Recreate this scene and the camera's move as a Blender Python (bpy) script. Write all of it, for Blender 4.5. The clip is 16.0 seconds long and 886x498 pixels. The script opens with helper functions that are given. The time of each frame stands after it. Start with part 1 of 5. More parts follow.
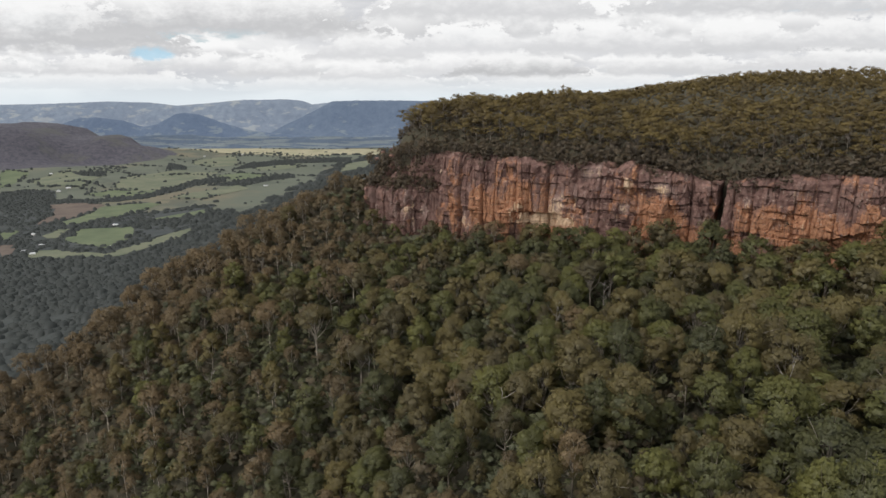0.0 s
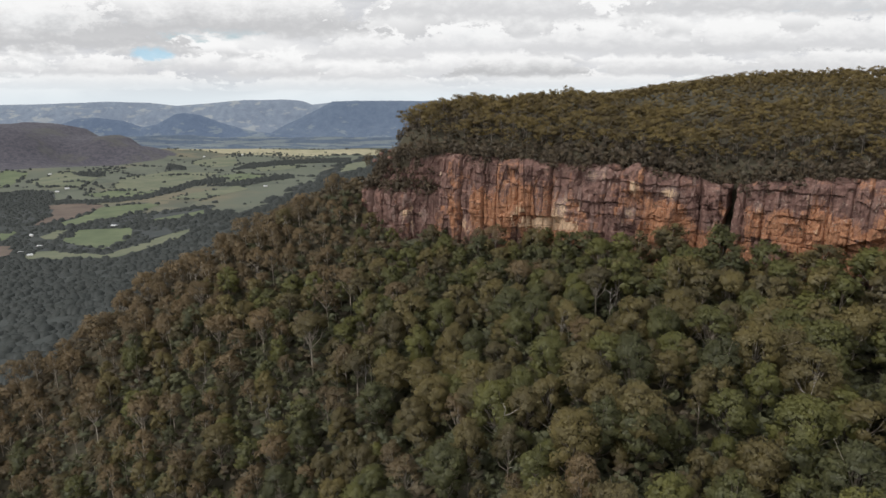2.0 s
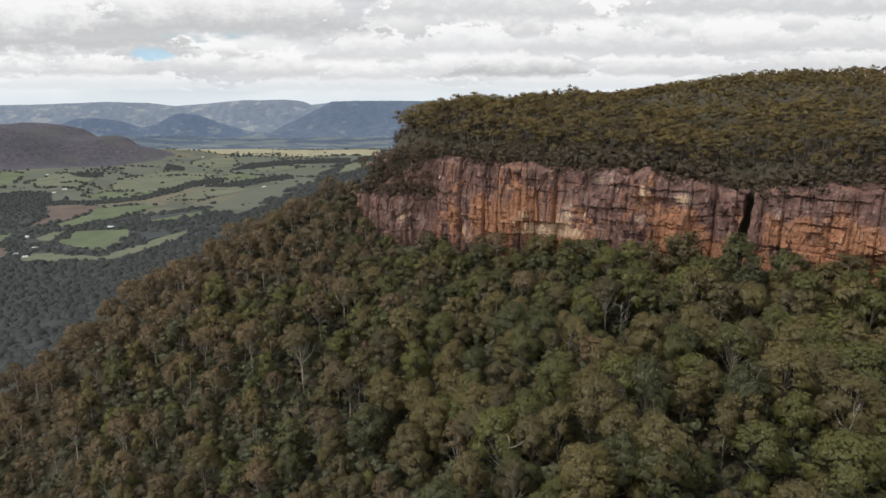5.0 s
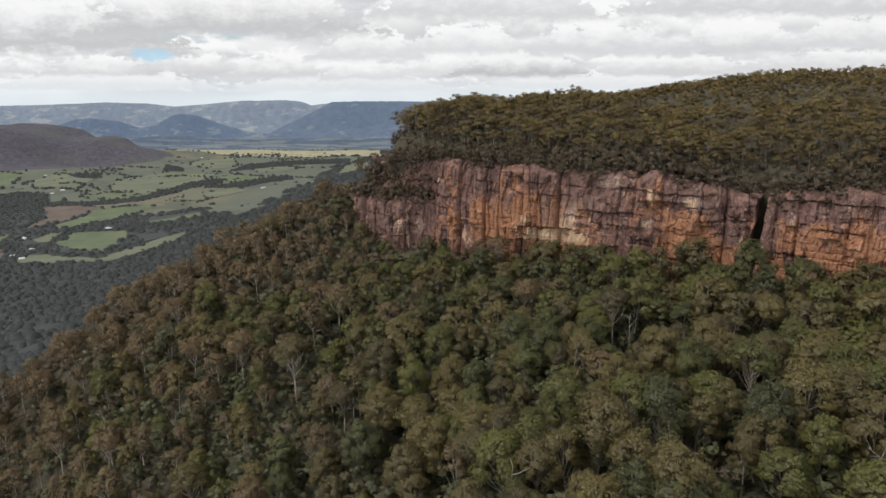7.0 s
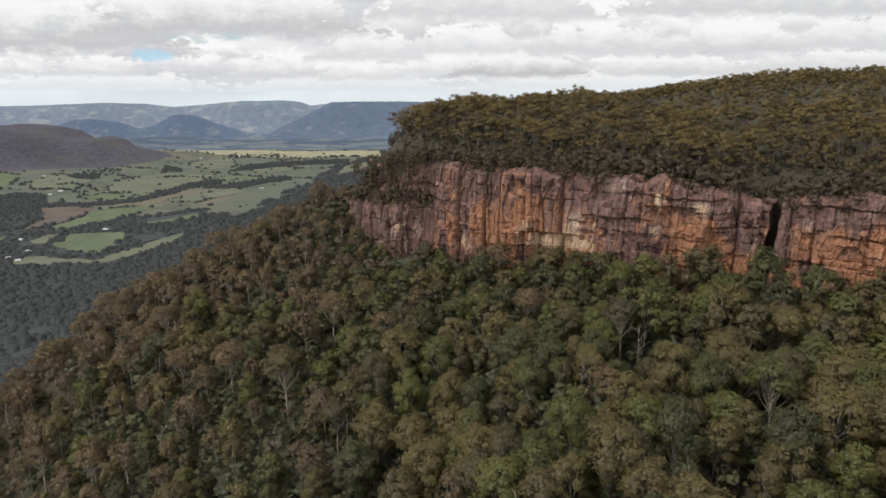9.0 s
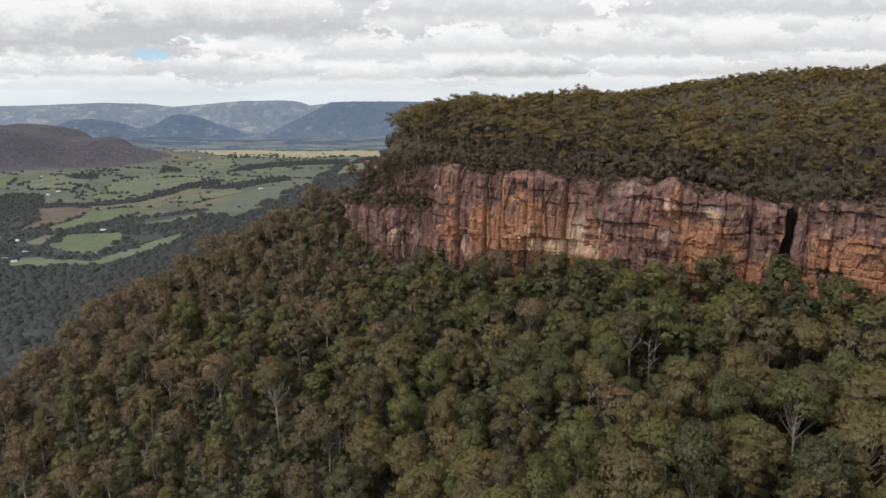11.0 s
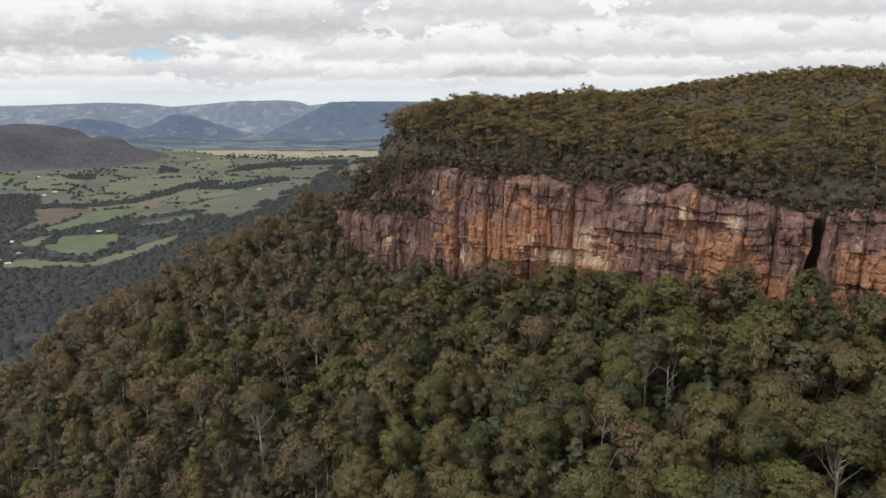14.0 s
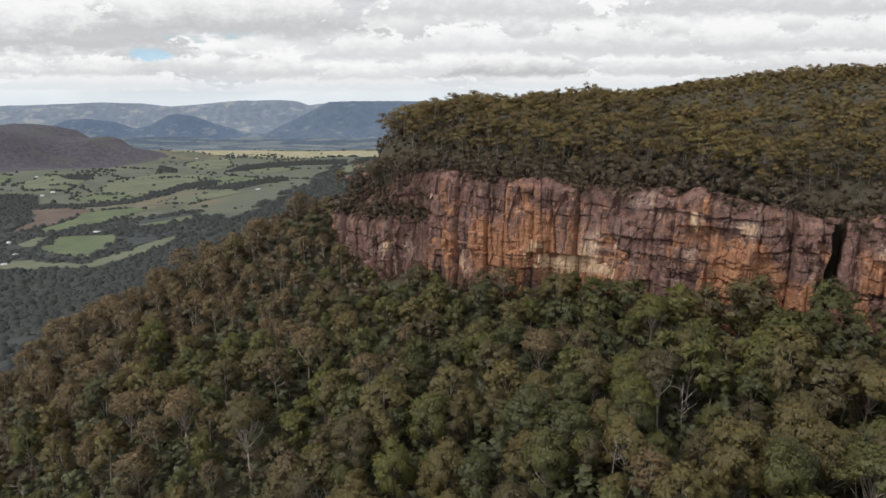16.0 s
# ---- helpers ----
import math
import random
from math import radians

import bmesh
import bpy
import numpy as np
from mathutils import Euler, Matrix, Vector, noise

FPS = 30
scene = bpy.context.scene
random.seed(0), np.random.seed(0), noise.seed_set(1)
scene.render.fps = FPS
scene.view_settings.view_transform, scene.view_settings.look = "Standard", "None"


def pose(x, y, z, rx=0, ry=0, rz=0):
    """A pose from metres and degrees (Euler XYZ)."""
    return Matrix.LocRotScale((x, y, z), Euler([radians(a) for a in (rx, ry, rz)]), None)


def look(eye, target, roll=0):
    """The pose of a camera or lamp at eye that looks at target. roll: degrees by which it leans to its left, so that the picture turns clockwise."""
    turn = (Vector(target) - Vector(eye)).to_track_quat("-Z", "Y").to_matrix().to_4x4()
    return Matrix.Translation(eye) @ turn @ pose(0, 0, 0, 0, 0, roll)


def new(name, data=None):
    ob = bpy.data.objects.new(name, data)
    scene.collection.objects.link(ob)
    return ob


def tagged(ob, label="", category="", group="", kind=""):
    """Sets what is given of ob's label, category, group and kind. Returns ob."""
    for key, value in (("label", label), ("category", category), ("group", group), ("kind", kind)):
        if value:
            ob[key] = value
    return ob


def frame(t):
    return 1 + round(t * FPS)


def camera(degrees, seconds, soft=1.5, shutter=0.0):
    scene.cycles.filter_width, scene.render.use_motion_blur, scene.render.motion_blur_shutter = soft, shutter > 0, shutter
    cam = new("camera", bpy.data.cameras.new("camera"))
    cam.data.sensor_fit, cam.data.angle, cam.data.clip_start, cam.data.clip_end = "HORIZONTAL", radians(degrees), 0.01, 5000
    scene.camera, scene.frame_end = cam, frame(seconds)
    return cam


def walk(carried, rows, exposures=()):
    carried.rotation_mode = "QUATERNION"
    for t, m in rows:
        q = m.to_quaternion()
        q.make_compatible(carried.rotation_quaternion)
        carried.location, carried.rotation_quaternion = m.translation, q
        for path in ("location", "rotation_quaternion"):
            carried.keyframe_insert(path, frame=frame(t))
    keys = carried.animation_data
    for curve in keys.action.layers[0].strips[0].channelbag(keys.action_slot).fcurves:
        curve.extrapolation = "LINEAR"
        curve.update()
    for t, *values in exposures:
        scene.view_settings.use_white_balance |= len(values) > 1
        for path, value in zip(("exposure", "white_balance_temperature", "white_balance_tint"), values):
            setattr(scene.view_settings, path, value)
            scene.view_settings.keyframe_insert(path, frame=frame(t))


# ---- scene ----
cam = camera(72.0, 16.0, soft=1.5)
EYE, TILT = 380.0, -13.6
ROWS = [
    (0.0, 0.0, 0.0, 0.0, 0.0, -0.0, 0.0),
    (0.5, 0.04, 2.17, 0.56, 0.006, 0.011, -0.01),
    (1.0, 0.08, 4.57, 1.16, 0.011, 0.011, 0.0),
    (1.5, 0.15, 6.85, 1.73, 0.011, 0.011, -0.0),
    (2.0, 0.23, 9.41, 2.37, 0.017, 0.017, 0.0),
    (2.5, 0.3, 11.81, 2.97, 0.017, 0.017, 0.01),
    (3.0, 0.37, 14.44, 3.62, 0.023, 0.017, 0.0),
    (3.5, 0.45, 16.92, 4.27, 0.017, 0.023, 0.01),
    (4.0, 0.54, 19.65, 4.93, 0.017, 0.017, 0.02),
    (6.5, 1.05, 32.75, 8.0, 0.006, 0.046, 0.03),
    (7.0, 1.15, 35.54, 8.67, 0.011, 0.063, 0.04),
    (7.5, 1.27, 38.16, 9.34, 0.0, 0.057, 0.06),
    (8.0, 1.41, 41.04, 10.02, -0.0, 0.063, 0.05),
    (8.5, 1.53, 43.69, 10.72, -0.011, 0.063, 0.07),
    (9.0, 1.64, 46.58, 11.44, -0.017, 0.08, 0.07),
    (11.5, 2.27, 60.55, 14.76, -0.034, 0.074, 0.07),
    (12.0, 2.38, 63.41, 15.5, -0.034, 0.074, 0.07),
    (12.5, 2.49, 66.05, 16.15, -0.04, 0.074, 0.06),
    (13.0, 2.63, 68.94, 16.88, -0.051, 0.074, 0.06),
    (13.5, 2.76, 71.58, 17.58, -0.057, 0.068, 0.07),
    (14.0, 2.88, 74.45, 18.34, -0.063, 0.068, 0.07),
    (14.5, 3.01, 77.11, 18.97, -0.068, 0.051, 0.07),
    (15.0, 3.13, 79.97, 19.67, -0.074, 0.046, 0.09),
    (15.5, 3.24, 82.59, 20.28, -0.08, 0.046, 0.09),
    (16.0, 3.34, 85.41, 20.91, -0.085, 0.04, 0.1),
]
walk(cam, [(t, pose(0, 0, EYE, TILT, 0, 0) @ pose(x, y, z, 90 + pitch, roll, yaw)) for t, x, y, z, yaw, pitch, roll in ROWS])

# ---- world, sun, exposure ----
world = bpy.data.worlds.new("overcast_sky")
scene.world = world
world.use_nodes = True


class Nodes:
    """Short hand for building node trees."""

    def __init__(self, tree):
        self.t = tree
        self.t.nodes.clear()

    def add(self, kind, **inputs):
        n = self.t.nodes.new(kind)
        for key, value in inputs.items():
            self.set(n, key, value)
        return n

    def set(self, n, key, value):
        slot = n.inputs[int(key[1:])] if key[0] == "i" and key[1:].isdigit() else n.inputs[key.replace("_", " ")]
        if isinstance(value, bpy.types.NodeSocket):
            self.t.links.new(value, slot)
        else:
            slot.default_value = value

    def math(self, op, a, b=0.0, clamp=False):
        n = self.add("ShaderNodeMath", i0=a, i1=b)
        n.operation, n.use_clamp = op, clamp
        return n.outputs[0]

    def vmath(self, op, a, b):
        n = self.add("ShaderNodeVectorMath", i0=a, i1=b)
        n.operation = op
        return n.outputs[0]

    def mix(self, fac, a, b, kind="MIX"):
        n = self.t.nodes.new("ShaderNodeMix")
        n.data_type, n.blend_type = "RGBA", kind
        self.set(n, "i0", fac)
        for k, v in ((6, a), (7, b)):
            if isinstance(v, bpy.types.NodeSocket):
                self.t.links.new(v, n.inputs[k])
            else:
                n.inputs[k].default_value = (*v, 1) if len(v) == 3 else v
        return n.outputs[2]

    def ramp(self, fac, lo, hi):
        n = self.add("ShaderNodeMapRange", Value=fac)
        n.interpolation_type = "SMOOTHSTEP"
        n.inputs[1].default_value, n.inputs[2].default_value = lo, hi
        return n.outputs[0]

    def noise(self, vec, scale, detail=3.0, rough=0.55, distortion=0.0):
        n = self.add("ShaderNodeTexNoise", Vector=vec, Scale=scale, Detail=detail, Roughness=rough, Distortion=distortion)
        return n.outputs[0]


def build_sky():
    n = Nodes(world.node_tree)
    way = n.add("ShaderNodeTexCoord").outputs["Generated"]
    sep = n.add("ShaderNodeSeparateXYZ", Vector=way)
    z = n.math("MAXIMUM", sep.outputs[2], 0.0)
    ring = n.add("ShaderNodeVectorMath", i0=n.add("ShaderNodeCombineXYZ", X=sep.outputs[0], Y=sep.outputs[1]).outputs[0])
    ring.operation = "NORMALIZE"
    ring = ring.outputs[0]
    # a high veil with soft grey swells and a few blue gaps
    low = n.vmath("ADD", n.vmath("MULTIPLY", way, (4.0, 4.0, 16.0)), CLOUD_AT)
    swell = n.noise(low, 1.0, 5.0, 0.55, 0.3)
    cloud = n.mix(n.ramp(swell, 0.36, 0.66), (0.66, 0.67, 0.70), (0.97, 0.97, 0.97))
    cover = n.ramp(n.noise(n.vmath("ADD", low, (0.9, 4.4, 2.2)), 1.3, 5.0, 0.55), 0.33, 0.42)
    # rows of heaped clouds with flat grey bases, the farthest first
    rows = ((0.018, 0.014, 62.0, 0.42, 0.0), (0.030, 0.020, 46.0, 0.40, 5.2), (0.045, 0.030, 32.0, 0.40, 3.7), (0.066, 0.046, 21.0, 0.40, 8.1), (0.100, 0.085, 12.0, 0.40, 12.4), (0.190, 0.160, 6.0, 0.44, 19.3), (0.360, 0.300, 3.0, 0.45, 27.7))
    for base, tall, scale, gap, seed in rows:
        at = n.vmath("ADD", n.vmath("MULTIPLY", ring, (scale * 0.40, scale * 0.40, 0.0)), n.add("ShaderNodeCombineXYZ", X=seed, Y=seed * 1.7, Z=n.math("MULTIPLY", z, scale * 0.62)).outputs[0])
        fine = n.noise(at, 2.2, 7.0, 0.58)
        broad = n.noise(at, 0.55, 2.0, 0.5)
        h = n.math("DIVIDE", n.math("SUBTRACT", z, n.math("ADD", base, n.math("MULTIPLY", n.math("SUBTRACT", broad, 0.5), tall * 0.9))), tall)
        # how far inside the heap: full low down, broken at the top
        body = n.math("SUBTRACT", n.math("ADD", n.math("MULTIPLY", broad, 1.5), n.math("MULTIPLY", fine, 1.3)), n.math("ADD", n.math("MULTIPLY", h, 0.60), gap + 0.70))
        edge = n.math("MULTIPLY", n.ramp(body, -0.02, 0.11 if base > 0.05 else 0.26), n.ramp(n.math("ADD", h, n.math("MULTIPLY", n.math("SUBTRACT", fine, 0.5), 0.6)), -0.14, 0.06))
        tone = n.math("ADD", n.math("MULTIPLY", h, 0.9), n.math("MULTIPLY", n.math("SUBTRACT", fine, 0.5), 2.4))
        tone = n.math("ADD", tone, n.math("MULTIPLY", n.ramp(body, 0.35, 0.0), 0.5), clamp=True)
        heap = n.mix(n.ramp(tone, -0.10, 0.75), (0.63, 0.635, 0.65) if base > 0.05 else (0.72, 0.735, 0.75), (1.0, 1.0, 1.0))
        cloud = n.mix(edge, cloud, heap)
        cover = n.math("MAXIMUM", cover, edge)
    # the great clouds over the valley: from, to, top, base, shade beneath
    side, rise = n.math("DIVIDE", sep.outputs[0], n.math("MAXIMUM", sep.outputs[1], 0.05)), n.math("DIVIDE", sep.outputs[2], n.math("MAXIMUM", sep.outputs[1], 0.05))
    ahead = n.ramp(sep.outputs[1], 0.3, 0.5)
    flatway = n.add("ShaderNodeCombineXYZ", X=n.math("MULTIPLY", side, 12.0), Y=n.math("MULTIPLY", rise, 21.0)).outputs[0]
    curl = n.noise(flatway, 1.6, 8.0, 0.62, 0.25)
    puff = n.noise(n.vmath("ADD", flatway, (4.0, 9.0, 0.0)), 5.0, 6.0, 0.6, 0.15)
    rag = n.math("ADD", n.math("MULTIPLY", n.math("SUBTRACT", curl, 0.5), 2.4), n.math("MULTIPLY", n.math("SUBTRACT", puff, 0.5), 1.3))
    for x0, x1, top, base, shade, light in GREAT_CLOUDS:
        u = n.math("DIVIDE", n.math("SUBTRACT", side, (x0 + x1) / 2), (x1 - x0) / 2)
        v = n.math("DIVIDE", n.math("SUBTRACT", rise, base), top - base)
        dome = n.math("SUBTRACT", n.math("SUBTRACT", 1.0, n.math("MULTIPLY", u, u)), v)
        body = n.math("MULTIPLY", n.ramp(n.math("ADD", dome, n.math("MULTIPLY", rag, 0.8)), 0.0, 0.20), n.ramp(n.math("ADD", v, n.math("MULTIPLY", rag, 0.20)), -0.14, 0.10))
        tone = n.math("ADD", n.math("MULTIPLY", v, 0.95), n.math("MULTIPLY", rag, 0.30))
        heap = n.mix(n.ramp(tone, 0.02, 0.66), (shade, shade * 1.005, shade * 1.025), (light, light, light))
        edge = n.math("MULTIPLY", n.math("MULTIPLY", body, ahead), 0.97)
        cloud = n.mix(edge, cloud, heap)
        cover = n.math("MAXIMUM", cover, edge)
    # a blue gap under the bank
    u, v = n.math("DIVIDE", n.math("SUBTRACT", side, -0.456), 0.044), n.math("DIVIDE", n.math("SUBTRACT", rise, 0.0735), 0.013)
    gap = n.math("ADD", n.math("SUBTRACT", 1.0, n.math("ADD", n.math("MULTIPLY", u, u), n.math("MULTIPLY", v, v))), n.math("MULTIPLY", rag, 1.1))
    cloud = n.mix(n.math("MULTIPLY", n.math("MULTIPLY", n.ramp(gap, 0.0, 0.9), ahead), 0.85), cloud, (0.48, 0.72, 0.88))
    haze = n.ramp(z, 0.045, 0.0)
    cloud = n.mix(n.math("MULTIPLY", haze, 0.8), cloud, (0.80, 0.88, 0.93))
    cover = n.math("MAXIMUM", cover, n.ramp(z, 0.066, 0.048))
    sky = n.add("ShaderNodeTexSky")
    sky.sky_type, sky.sun_disc = "NISHITA", False
    sky.sun_elevation, sky.sun_rotation = radians(SUN_HEIGHT), radians(SUN_TURN)
    blue = n.add("ShaderNodeBackground", Color=sky.outputs[0], Strength=0.12)
    white = n.add("ShaderNodeBackground", Color=cloud, Strength=CLOUD)
    both = n.add("ShaderNodeMixShader", i0=cover, i1=blue.outputs[0], i2=white.outputs[0])
    n.add("ShaderNodeOutputWorld", Surface=both.outputs[0])


SUN_HEIGHT, SUN_TURN, CLOUD, CLOUD_AT = 54.5, 250.0, 0.95, (3.1, 1.7, 0.35)
GREAT_CLOUDS = [
    (-0.756, -0.317, 0.0535, 0.0209, 0.8, 0.97), (-0.362, 0.032, 0.0484, 0.0191, 0.78, 0.96), (0.014, 0.462, 0.0535, 0.0209, 0.8, 0.96),
    (-0.806, -0.636, 0.0756, 0.0433, 0.74, 1.0), (-0.646, -0.441, 0.0823, 0.0416, 0.72, 1.0), (-0.44, -0.306, 0.079, 0.0501, 0.74, 1.0),
    (-0.343, -0.173, 0.084, 0.0381, 0.7, 1.0), (-0.2, -0.039, 0.0756, 0.0347, 0.74, 1.0), (-0.057, 0.059, 0.079, 0.0433, 0.76, 1.0),
    (-0.004, 0.246, 0.0823, 0.0399, 0.56, 0.97), (0.228, 0.496, 0.0823, 0.0416, 0.7, 0.98), (0.45, 0.762, 0.0891, 0.0501, 0.72, 0.97),
    (-0.216, -0.021, 0.119, 0.0655, 0.74, 1.0), (-0.074, 0.156, 0.1273, 0.0756, 0.76, 1.0), (0.103, 0.395, 0.1355, 0.0739, 0.72, 1.0),
    (0.35, 0.562, 0.1355, 0.0756, 0.7, 0.98), (0.526, 0.809, 0.1436, 0.0823, 0.72, 0.97), (-0.957, -0.374, 0.184, 0.0823, 0.60, 0.99),
    (-0.557, -0.091, 0.192, 0.1041, 0.60, 0.99), (-0.143, 0.276, 0.1999, 0.1273, 0.7, 0.97), (0.232, 0.799, 0.1999, 0.1322, 0.68, 0.95),
]
build_sky()
sun = new("sun", bpy.data.lights.new("sun", "SUN"))
sun.data.energy, sun.data.angle, sun.data.color = 1.85, radians(14), (1.0, 0.955, 0.89)
sun.matrix_world = look((-0.53, -0.24, 0.82), (0, 0, 0))

# ---- the lie of the land ----
# Foot of the escarpment in plan, from its hidden west side round the nose and along the face.
FOOT = [(100, 900), (20, 650), (-15, 530), (-30, 470), (-38, 430), (-45, 392), (-43, 360), (-27, 346), (-4, 340), (17, 325), (29, 319), (48, 318), (77, 290), (95, 279), (105, 272), (118, 269), (129, 262), (146, 248), (161, 238), (190, 215), (230, 190), (280, 165), (340, 140), (700, -50)]
REST = [(1600, -200), (1600, 1500), (250, 1500)]


def to_foot(x, y):
    """Distance to the line of the foot, outside positive."""
    x, y = np.asarray(x, float), np.asarray(y, float)
    best = np.full(x.shape, 1e9)
    for (ax, ay), (bx, by) in zip(FOOT, FOOT[1:]):
        ux, uy = bx - ax, by - ay
        k = np.clip(((x - ax) * ux + (y - ay) * uy) / (ux * ux + uy * uy), 0, 1)
        best = np.minimum(best, np.hypot(x - ax - k * ux, y - ay - k * uy))
    inside = np.zeros(x.shape, bool)
    ring = FOOT + REST
    for (ax, ay), (bx, by) in zip(ring, ring[1:] + ring[:1]):
        if ay != by:
            inside ^= ((ay > y) != (by > y)) & (x < (bx - ax) * (y - ay) / (by - ay) + ax)
    return np.where(inside, -best, best)


def smooth(x, lo, hi):
    k = np.clip((np.asarray(x, float) - lo) / (np.asarray(hi, float) - lo), 0, 1)
    return k * k * (3 - 2 * k)


def curve(x, xs, ys):
    """A table of a profile, run through smoothly."""
    x = np.asarray(x, float)
    i = np.clip(np.searchsorted(xs, x) - 1, 0, len(xs) - 2)
    xs, ys = np.array(xs, float), np.array(ys, float)
    slope = np.gradient(ys, xs)
    h = xs[i + 1] - xs[i]
    k = np.clip((x - xs[i]) / h, 0, 1)
    return ((2 * k ** 3 - 3 * k ** 2 + 1) * ys[i] + (k ** 3 - 2 * k ** 2 + k) * h * slope[i] + (3 * k ** 2 - 2 * k ** 3) * ys[i + 1] + (k ** 3 - k ** 2) * h * slope[i + 1])


def waves(x, y, size, seed):
    """Soft irregular swell of height -1 to 1."""
    out, r = 0.0, random.Random(seed)
    for i in range(7):
        a, f, ph = r.uniform(0, 6.28), r.uniform(0.6, 1.7) / size, r.uniform(0, 6.28)
        out = out + np.sin(6.28 * f * (x * np.cos(a) + y * np.sin(a)) + ph)
    return out / 4.0


def rim(x):
    """Height of the cliff's upper edge."""
    return np.interp(x, [-60, -40, -25, -4, 17, 32, 46, 60, 85, 100, 120, 135, 161, 240], [344, 347, 351, 353, 353, 351, 350, 350, 352, 349, 345, 348, 351, 354])


def floor_z(y):
    return np.interp(y, [0, 1200, 2000, 3000, 4000, 5000], [24, 24, 24, 45, 80, 90])


def hill(x, y, cx, cy, rx, ry, h, p=2.0):
    return h * np.exp(-(np.abs((x - cx) / rx) ** p + np.abs((y - cy) / ry) ** p))


def ground(x, y):
    x, y = np.asarray(x, float), np.asarray(y, float)
    d = to_foot(x, y)
    o = np.maximum(d, 0)
    west = curve(o, [0, 50, 100, 140, 200, 300, 430, 880, 1500, 9000], [305, 280, 256, 222, 156, 112, 88, 34, 22, 20])
    east = curve(o, [0, 60, 130, 200, 300, 500, 900, 1500, 9000], [306, 299, 289, 274, 240, 150, 60, 22, 20])
    w = smooth(x - 0.3 * (y - 250), 75, -85)
    low = west * w + east * (1 - w)
    # the spur that runs out from the nose
    k = np.clip(((x + 40) * -206 + (y - 408) * -66) / (206 ** 2 + 66 ** 2), 0, 1.35)
    off = np.hypot(x + 40 + 206 * k, y - 408 + 66 * k)
    low = low + np.interp(k, [0, 0.2, 0.5, 0.72, 1.0, 1.35], [12, 22, 18, 35, 60, 80]) * np.exp(-(off / 46) ** 2)
    low = low + waves(x, y, 70, 3) * 3.5 * smooth(o, 15, 80)
    low = low + hill(x, y, -60, 390, 30, 30, 9)
    far = smooth(o, 500, 1400)
    low = low * (1 - far) + far * (floor_z(y) + waves(x, y, 700, 5) * 7)
    # foothill and outlying hills on the valley floor
    low = low + hill(x, y, -2820, 3560, 720, 430, 180, 8.0) + hill(x, y, -1975, 3560, 150, 220, 72, 4.0) + hill(x, y, -1830, 3560, 200, 200, 58, 4.0) + hill(x, y, -2450, 3120, 420, 200, 30)
    low = low + hill(x, y, -2050, 2950, 330, 200, 20) + hill(x, y, -1500, 2600, 260, 180, 14)
    low = low + (waves(x, y, 260, 12) * 10 + waves(x, y, 120, 13) * 6 + waves(x, y, 55, 18) * 2.5) * smooth(hill(x, y, -2500, 3600, 1100, 420, 1.0, 4.0), 0.1, 0.8)
    i = np.maximum(-d, 0)
    high = rim(x) + 57.5 * (1 - np.exp(-i / 185)) + waves(x, y, 120, 9) * 1.3 * smooth(i, 20, 120)
    high = high + 5 * smooth(x, 75, -15) * smooth(i, 4, 28)
    high = high - 3.8 * smooth(x, 95, 170) * smooth(i, 10, 90)
    high = high - 45 * smooth(i, 260, 620)
    # the chimney cuts into the rim
    up = smooth(-d - 18 * np.exp(-(((x - 124) / 8) ** 2 + ((y - 274) / 11) ** 2)), 4.0, 9.0 + 14.0 * smooth(x, 2, -32))
    return low * (1 - up) + high * up


def hillwood(x, y):
    """How wooded the valley's hills are, 0 to 1."""
    return smooth(hill(x, y, -2800, 3500, 960, 640, 1.0, 4.0) + hill(x, y, -1820, 3500, 300, 260, 0.8) + 0.10 * waves(x, y, 330, 14), 0.15, 0.65)


def farmland(x, y):
    """Open grazing land on the further valley floor."""
    return (y > 2080 + 60 * waves(x, y, 300, 2) - 0.25 * (x + 1100)) & (x < np.interp(y, [1330, 1530, 2300, 3200, 4000], [-640, -690, -640, -560, -340]) + 30 * waves(x, y, 260, 6))

# ---- materials ----
def material(name):
    m = bpy.data.materials.new(name)
    m.use_nodes = True
    return m, Nodes(m.node_tree)


def finish(n, color, rough=0.8, bump=None, strength=0.3, dist=0.2, glow=None):
    b = n.add("ShaderNodeBsdfPrincipled", Base_Color=color, Roughness=rough)
    b.inputs["Specular IOR Level"].default_value = 0.25
    if bump is not None:
        bm = n.add("ShaderNodeBump", Strength=strength, Distance=dist, Height=bump)
        n.set(b, "Normal", bm.outputs[0])
    out = b.outputs[0]
    # Emission; the far ranges use it as painted haze.
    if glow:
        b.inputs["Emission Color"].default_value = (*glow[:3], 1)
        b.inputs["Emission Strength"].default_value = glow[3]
    n.add("ShaderNodeOutputMaterial", Surface=out)


